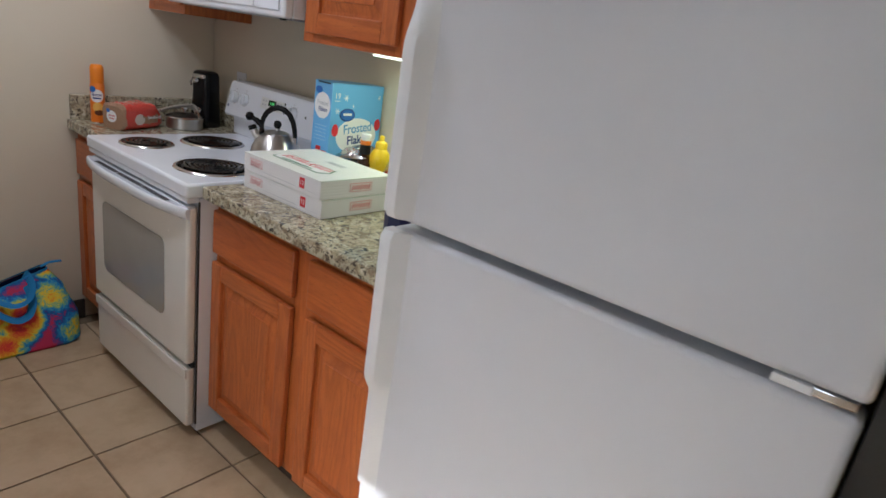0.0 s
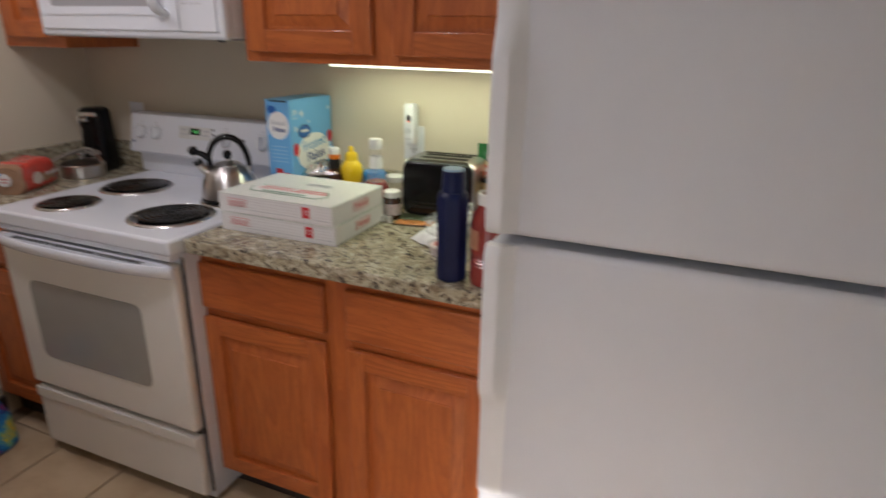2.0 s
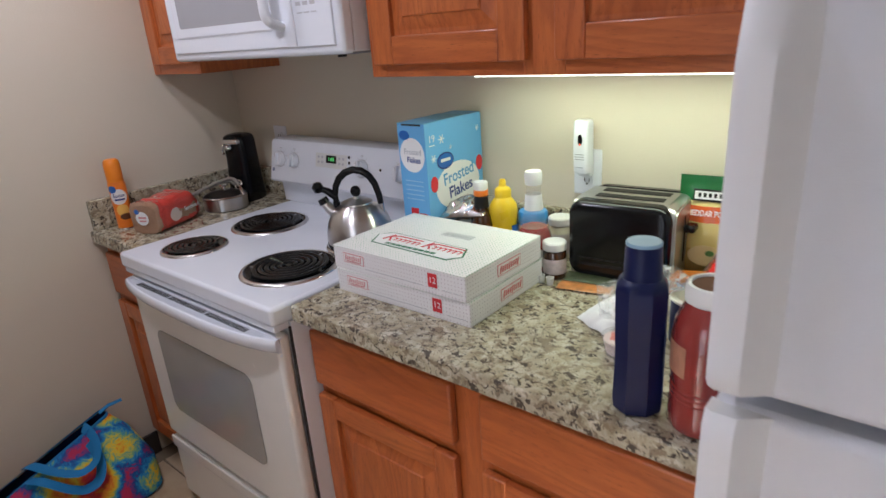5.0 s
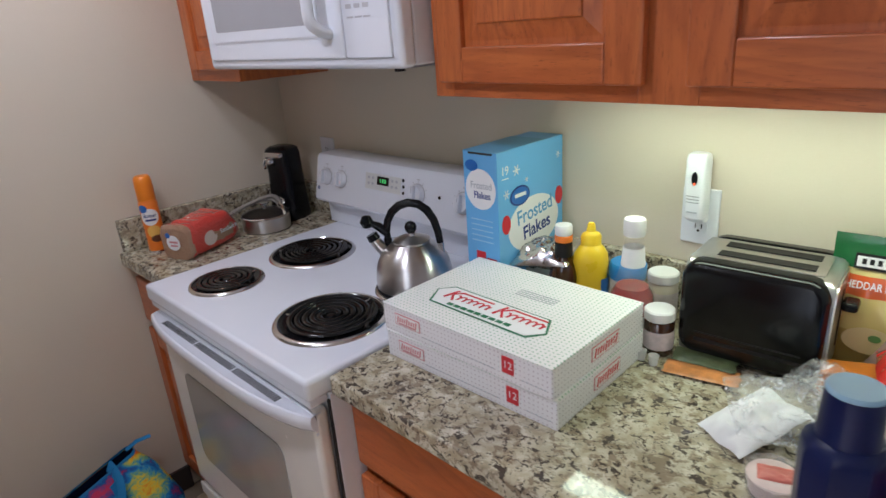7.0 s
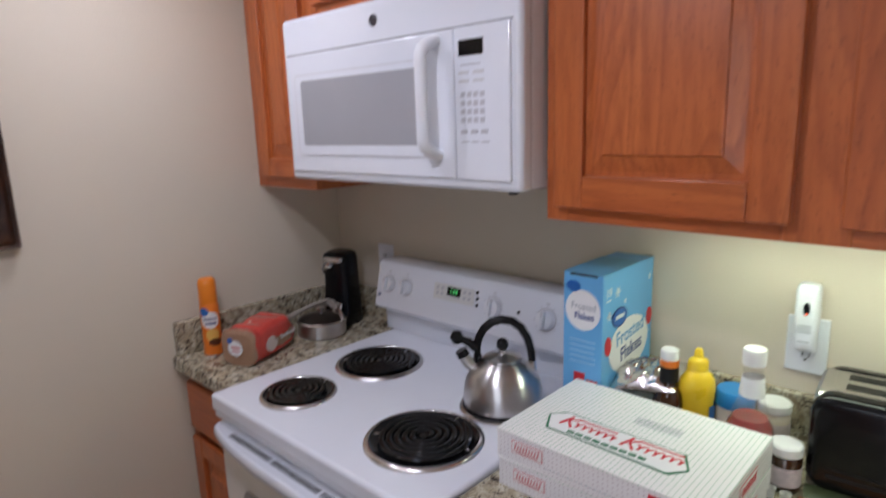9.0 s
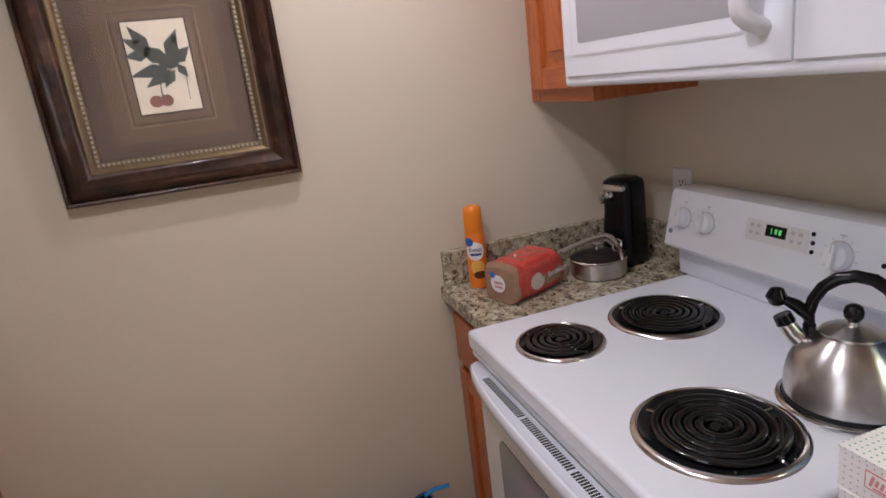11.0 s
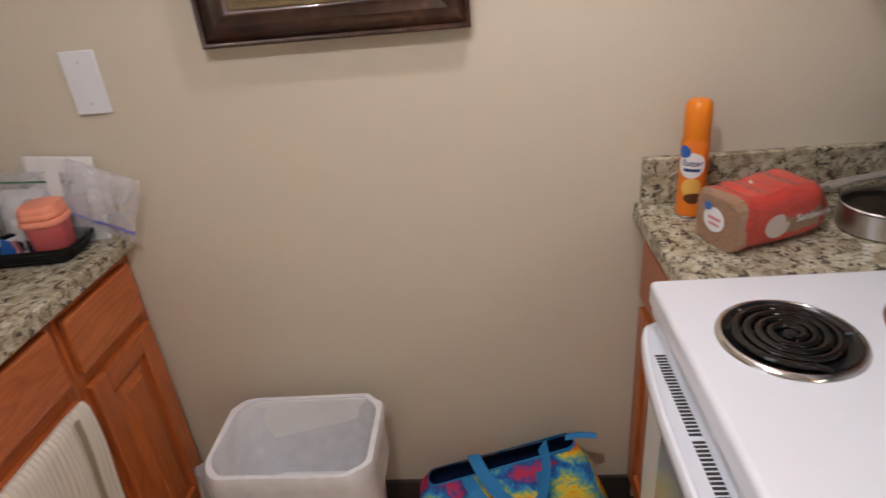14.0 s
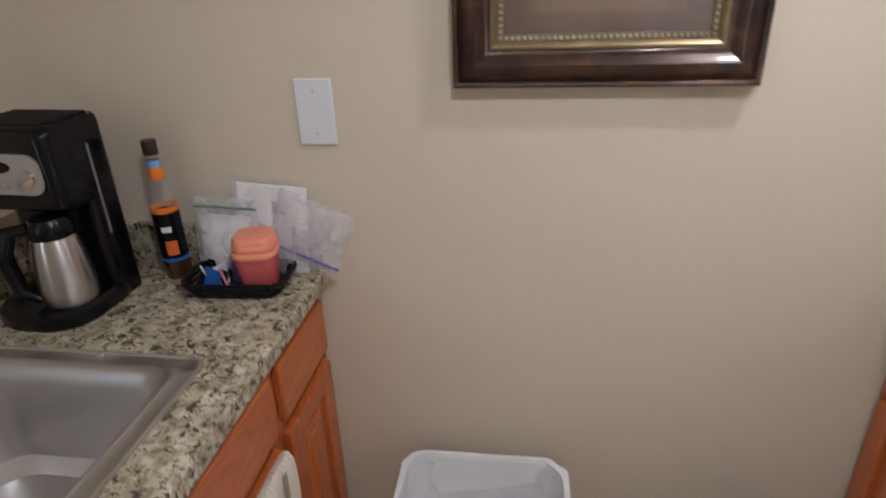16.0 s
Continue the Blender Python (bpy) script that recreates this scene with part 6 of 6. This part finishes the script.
def bag_ring(z, t, l, s, shrink=0.0):
    ring = []
    for p in rounded(t - shrink, l - shrink, min(0.06, t * 0.42), 0, 6):
        rise = 1.0 + 0.30 * (p.y / 0.25) * (z / 0.25)
        dip = -0.06 * math.exp(-((p.y + 0.05) / 0.10) ** 2) * max(0, (z - 0.15) / 0.15) * (1 if p.x > 0 else 0.4)
        wob = 0.016 * noise.noise(Vector((p.x * 9, p.y * 9, z * 9)))
        ring.append((p.x + s + wob, p.y + wob - 0.035 * max(0.0, z / 0.25) ** 2, max(0.0, z * rise + dip + (wob if z > 0.05 else 0))))
    return ring


part("cloth", loft([bag_ring(*lv) for lv in LEVELS], cap=False), tie_dye(), ob)
part("base", loft([bag_ring(0.001, 0.165, 0.470, 0.030), bag_ring(0.004, 0.165, 0.470, 0.030)]), CLOTH, ob)
part("lining", loft([bag_ring(z, t, l, s, 0.006) for z, t, l, s in LEVELS[1:]], cap=False), paint("navy_lining", (0.010, 0.035, 0.14), 0.8), ob, "dark blue lining")
part("top_hem", loft([bag_ring(0.248, 0.053, 0.382, -0.022), bag_ring(0.254, 0.056, 0.384, -0.022), bag_ring(0.257, 0.050, 0.378, -0.022)], cap=False), CLOTH, ob)
for pts in ([(0.010, -0.115, 0.225), (0.040, -0.11, 0.235), (0.085, -0.085, 0.235), (0.105, -0.03, 0.165), (0.110, 0.03, 0.140), (0.100, 0.07, 0.185), (0.060, 0.075, 0.240), (0.012, 0.065, 0.275)],
            [(-0.065, -0.10, 0.225), (-0.020, -0.095, 0.262), (0.035, -0.070, 0.245), (0.085, -0.02, 0.215), (0.105, 0.03, 0.205), (0.090, 0.08, 0.245), (0.020, 0.085, 0.300), (-0.060, 0.075, 0.280)]):
    smooth = []
    for a, b in zip(pts, pts[1:]):
        for k in range(5):
            smooth.append(Vector(a).lerp(Vector(b), k / 5))
    smooth = [sum((smooth[max(0, min(len(smooth) - 1, k + j))] for j in (-3, -2, -1, 0, 1, 2, 3)), Vector()) / 7 for k in range(len(smooth))]
    part("strap", tube(smooth, 0.017, 8, 0.12), CLOTH, ob, "flat blue webbing strap")
part("zip_tab", tube([(-0.03, 0.140, 0.312), (-0.02, 0.170, 0.330), (-0.012, 0.212, 0.332)], [0.012, 0.011, 0.010], 8, 0.35), CLOTH, ob)

ob = thing("dish_towel", "ribbed cream dish towel over the cabinet door", "towel", (0.448, -1.808, 0.0))
rows = []
for i in range(28):
    u = i / 27
    z, y = (0.693 - 0.45 * (u - 0.12) / 0.88, 0.012 + 0.008 * math.sin(u * 7)) if u > 0.12 else (0.680 + 0.013 * math.sin(u / 0.12 * math.pi / 2), -0.010 + 0.022 * u / 0.12)
    rows.append([((v - 0.5) * 0.235, y + 0.004 * min(1.0, u / 0.35) * math.sin(v * 17 + u * 3) + 0.0022 * math.sin(v * 125), z - 0.010 * max(0.0, abs(2 * v - 1) - 0.8)) for v in (k / 90 for k in range(91))])
part("cloth", sheet(rows, 0.003), TOWEL, ob)
part("stripe", sheet([[(-0.078 + 0.015 * v, r[18][1] + 0.0042, r[18][2]) for v in (0, 1)] for r in rows[4:]], 0.0012), paint("tan_stripe", (0.34, 0.29, 0.20), 0.9), ob)

# ---- by the sink ----
ob = thing("coffee_maker", "black coffee maker with steel thermal carafe", "coffee maker", (0.188, -2.270, TOP), 87)
# local: front faces -y, its right side faces +x
part("base", loft([[(p.x, p.y, z) for p in rounded(w_, d_, 0.075, 0, 8, 0, -0.016)] for w_, d_, z in ((0.196, 0.210, 0.0), (0.202, 0.216, 0.006), (0.200, 0.214, 0.028), (0.186, 0.200, 0.036))]), BLACK_PLASTIC, ob)
part("column", loft([[(p.x, p.y, z) for p in rounded(0.192, d_, 0.018, 0, 5, 0, c)] for d_, c, z in ((0.080, 0.048, 0.002), (0.078, 0.049, 0.21), (0.090, 0.043, 0.235))]), BLACK_PLASTIC, ob)
head = part("head", loft([[(p.x, p.y, z) for p in rounded(w_, d_, 0.020, 0, 5, 0, c)] for w_, d_, c, z in ((0.180, 0.130, 0.022, 0.212), (0.194, 0.146, 0.015, 0.222), (0.194, 0.150, 0.013, 0.350), (0.190, 0.142, 0.017, 0.362), (0.180, 0.130, 0.022, 0.368))]), BLACK_PLASTIC, ob)
for k in range(8):
    part("vent_slat", box(-0.078, 0.078, -0.036 + 0.0145 * k, -0.028 + 0.0145 * k, 0.366, 0.3725, 0.001), BLACK_MATT, head)
plate = part("control_plate", loft([[(p.x, -0.0615 - dd, p.y) for p in rounded(0.140, 0.074, 0.026, 0, 6, 0.008, 0.288)] for dd in (0.0, 0.004)]), paint("silver_plastic", (0.50, 0.49, 0.47), 0.3, 0.6), ob, "silver control plate")
part("display", disc(0.056, 0.022, pose(-0.008, -0.0658, 0.302) @ FRONT), BLACK_PLASTIC, plate)
part("dial", moved(lathe([(0, 0), (0.015, 0), (0.013, 0.007), (0, 0.008)], 24), pose(0.052, -0.0655, 0.283) @ FRONT), CHROME, plate)
for k in range(4):
    part("button", moved(lathe([(0, 0), (0.0065, 0), (0.0055, 0.004), (0, 0.004)], 14), pose(-0.040 + 0.021 * k, -0.0655, 0.268) @ FRONT), CHROME, plate)
CX, CY = 0.048, -0.052
carafe = part("carafe", lathe([(0, 0.037), (0.043, 0.037), (0.048, 0.044), (0.050, 0.080), (0.045, 0.130), (0.039, 0.165), (0.037, 0.170)], 36, (CX, CY)), STEEL, ob, "brushed steel thermal carafe")
part("carafe_lid", lathe([(0.0375, 0.1702), (0.040, 0.174), (0.039, 0.192), (0.030, 0.206), (0, 0.208)], 32, (CX, CY)), BLACK_PLASTIC, carafe)
part("carafe_handle", tube([(CX - 0.024, CY - 0.024, 0.190), (CX - 0.052, CY - 0.040, 0.188), (CX - 0.070, CY - 0.048, 0.140), (CX - 0.062, CY - 0.044, 0.070), (CX - 0.036, CY - 0.032, 0.052)], [0.014, 0.017, 0.018, 0.016, 0.013], 12, 0.8), BLACK_PLASTIC, carafe)
part("gauge", box(0.0955, 0.0978, 0.030, 0.036, 0.14, 0.32, 0.001), paint("smoke_gauge", (0.16, 0.16, 0.16), 0.15), ob)
part("side_dimple", disc(0.030, 0.034, pose(0.0972, 0.008, 0.310) @ SIDE), BLACK_MATT, ob)

ob = turned("coffee_syrup_bottle", "clear syrup bottle with black and orange label", "bottle", (0.066, -2.112, TOP), (
    ("lower_glass", film("clear_bottle", (0.70, 0.72, 0.73), 0.93, 0.05), ((0.0316, 0.0446), (0.032, 0.06), (0.0315, 0.150), (0.030, 0.175), (0.021, 0.210), (0.0155, 0.240), (0.0150, 0.270)), "clear bottle glass"),
    ("syrup", AMBER, ((0, 0), (0.027, 0), (0.031, 0.004), (0.0322, 0.040), (0.0318, 0.0442), (0, 0.0444)), "dark syrup left in the bottle"),
    ("label", BLACK_PLASTIC, ((0.0324, 0.052), (0.0326, 0.053), (0.0322, 0.152), (0.0318, 0.1525)), "black wrap label"),
    ("label_head", ORANGE, ((0.0320, 0.1525), (0.0322, 0.153), (0.0314, 0.164), (0.0308, 0.1645)), "orange label edge"),
    ("label_foot", BLUE_INK, ((0.0326, 0.044), (0.0328, 0.045), (0.0328, 0.051), (0.0326, 0.0515)), "blue label foot"),
    ("neck_label", ORANGE, ((0.0185, 0.222), (0.0188, 0.223), (0.0162, 0.246), (0.0158, 0.2465)), "orange neck label"),
    ("neck_band", paint("pale_blue_band", (0.20, 0.36, 0.62), 0.4), ((0.0164, 0.2468), (0.0166, 0.2475), (0.0162, 0.260), (0.0158, 0.2605)), "pale blue neck band"),
    ("cap", paint("dark_brown_cap", (0.03, 0.018, 0.012), 0.4), ((0.0160, 0.272), (0.0170, 0.274), (0.0172, 0.298), (0.0155, 0.302), (0, 0.302)), "dark screw cap")))
part("printed_patch", sheet([[(0.0332 * math.cos(a), 0.0332 * math.sin(a), z) for a in (radians(5 + 6 * k) for k in range(9))] for z in (0.060, 0.08, 0.092)], 0.0003), paint("orange_patch", (0.70, 0.14, 0.03), 0.4), ob)
part("printed_patch", sheet([[(0.0334 * math.cos(a), 0.0334 * math.sin(a), z) for a in (radians(0 + 6 * k) for k in range(8))] for z in (0.112, 0.118, 0.124)], 0.0003), CARD, ob)
ob.scale = (0.86, 0.86, 1.0)

ob = thing("wire_basket", "shallow black woven basket on the sink counter", "basket", (0.108, -1.948, TOP), 4)
for k, z in enumerate((0.004, 0.011, 0.018, 0.025, 0.032)):
    grow = 1.0 + 0.05 * k
    loop = [(p.x * grow + 0.002 * math.sin(i * 2.2 + k * 3.1), p.y * grow, z + 0.001 * math.sin(i * 2.2 + k * 1.6)) for i, p in enumerate(rounded(0.100, 0.176, 0.025, 0, 9))]
    part("weave", tube(loop + loop[:2], 0.0036 if k < 4 else 0.0048, 8), BLACK_PLASTIC, ob)
part("bottom", loft([rounded(0.098, 0.172, 0.025, 0.001), rounded(0.098, 0.172, 0.025, 0.004)]), BLACK_MATT, ob)
for i, p in enumerate(rounded(0.108, 0.188, 0.027, 0, 4)):
    part("stake", tube([(p.x * 0.94, p.y * 0.94, 0.002), (p.x * 1.02, p.y * 1.02, 0.034)], 0.0022, 6), BLACK_PLASTIC, ob)
ob = thing("food_tub", "coral plastic tub with stacked coral lid", "tub", (0.106, -1.905, TOP + 0.008), 10)
ob.scale = (1.16, 1.16, 1.04)
part("tub", loft([rounded(s, s, 0.022, z) for s, z in ((0.058, 0.0), (0.062, 0.004), (0.070, 0.068), (0.071, 0.070))]), CORAL_DEEP, ob, "clear coral tub")
part("filling", loft([rounded(s, s, 0.020, z) for s, z in ((0.056, 0.004), (0.064, 0.060))]), paint("coral_pink_filling", (0.62, 0.09, 0.10), 0.5), ob)
for z, s in ((0.070, 0.078), (0.084, 0.074)):
    part("lid", loft([rounded(s + a, s + a, 0.026, z + b) for a, b in ((-0.002, 0), (0, 0.002), (0, 0.009), (-0.004, 0.013))]), CORAL, ob)
part("lid_crown", loft([rounded(s, s, 0.022, z) for s, z in ((0.070, 0.0972), (0.069, 0.105), (0.064, 0.110), (0.050, 0.112))]), CORAL, ob)
ob = thing("sugar_packets", "small purple and white sachets in the basket", "packet", (0.112, -1.975, TOP + 0.005), 0)
for k, (x, y, a, c) in enumerate(((0.018, 0.010, 30, PINK_INK), (0.0, -0.012, -15, CARD), (-0.014, 0.014, 60, paint("purple_print", (0.20, 0.10, 0.40), 0.4)), (0.02, -0.03, 80, BLUE_INK))):
    part("sachet", moved(box(-0.018, 0.018, -0.002, 0.002, 0, 0.045, 0.001), pose(x, y, 0.0, 14 - 8 * k, 10 * k - 14, a)), c, ob)
ob = thing("sugar_packets", "small purple and white sachets in the basket", "packet", (0.112, -2.012, TOP + 0.005), 40)
for k in range(3):
    part("sachet", moved(box(-0.018, 0.018, -0.002, 0.002, 0, 0.038, 0.001), pose(0.012 * k - 0.012, 0.004 * k, 0.0, 20 - 12 * k, 8 * k, 25 * k)), (CARD, BLUE_INK, BLACK_MATT)[k], ob)


ZIP_FILM = milky("zip_bag_film", (0.80, 0.79, 0.84))


def zip_bag(at, turn, w, h, tilt, lean, seal, stuffed):
    ob = thing("zip_bag", "clear zip-top plastic bag with a coloured seal", "bag", at, turn, "zip bags")
    m = pose(0, 0, 0, lean, tilt, 0)
    part("film", moved(pouch(w, h, 0.034, 0.02, seed=at[1] * 7), m), ZIP_FILM, ob)
    part("seal", moved(tube([(-w / 2, -0.001, h - 0.022), (w / 2, -0.001, h - 0.022)], 0.004, 6, 0.5), m), seal, ob)
    if stuffed:
        part("napkin", moved(pouch(w * 0.85, h * 0.78, 0.034, 0.02, seed=3.0), m), paint("white_tissue", (0.76, 0.76, 0.75), 0.8), ob)
    return ob


zip_bag((0.052, -2.000, TOP), 84, 0.150, 0.170, 0, -8, paint("green_seal", (0.05, 0.20, 0.08), 0.4), True)
zip_bag((0.040, -1.788, TOP + 0.165), 84, 0.168, 0.150, 200, 4, paint("violet_seal", (0.06, 0.08, 0.42), 0.4), False)
zip_bag((0.050, -1.915, TOP), 86, 0.125, 0.165, 6, -8, CLOUDY, False)
ob = thing("paper_napkins", "white folded paper napkins against the wall", "napkin", (0.030, -1.905, TOP), 90)
part("napkin", moved(box(-0.075, 0.075, -0.006, 0.006, 0, 0.195, 0.002), pose(0, 0, 0, -3, 4, 0)), paint("paper_white", (0.80, 0.80, 0.79), 0.85), ob)
part("loose_sheet", moved(crumple(0.10, 0.16, 0.012, 21.0), pose(-0.03, 0.0, 0.118, 82, 0, -14)), paint("tissue_white", (0.78, 0.78, 0.78), 0.85), ob)

# ---- floor tiles ----
P = 0.31
tile_mesh = None
for i in range(-1, 14):
    for j in range(-10, 3):
        x0, y0 = 0.07 + P * i, -0.945 + P * j
        if x0 < -0.2 or x0 > 4.12 or y0 > -0.05 or y0 < -3.12:
            continue
        if tile_mesh is None:
            first = part("tile", box(0.0035, P - 0.0035, 0.0035, P - 0.0035, -0.008, 0.0, 0.0025, 2), TILE, floor)
            tile_mesh = first.data
        else:
            first = new("tile", tile_mesh)
            first.parent = floor
        first.location = (x0, y0, 0)
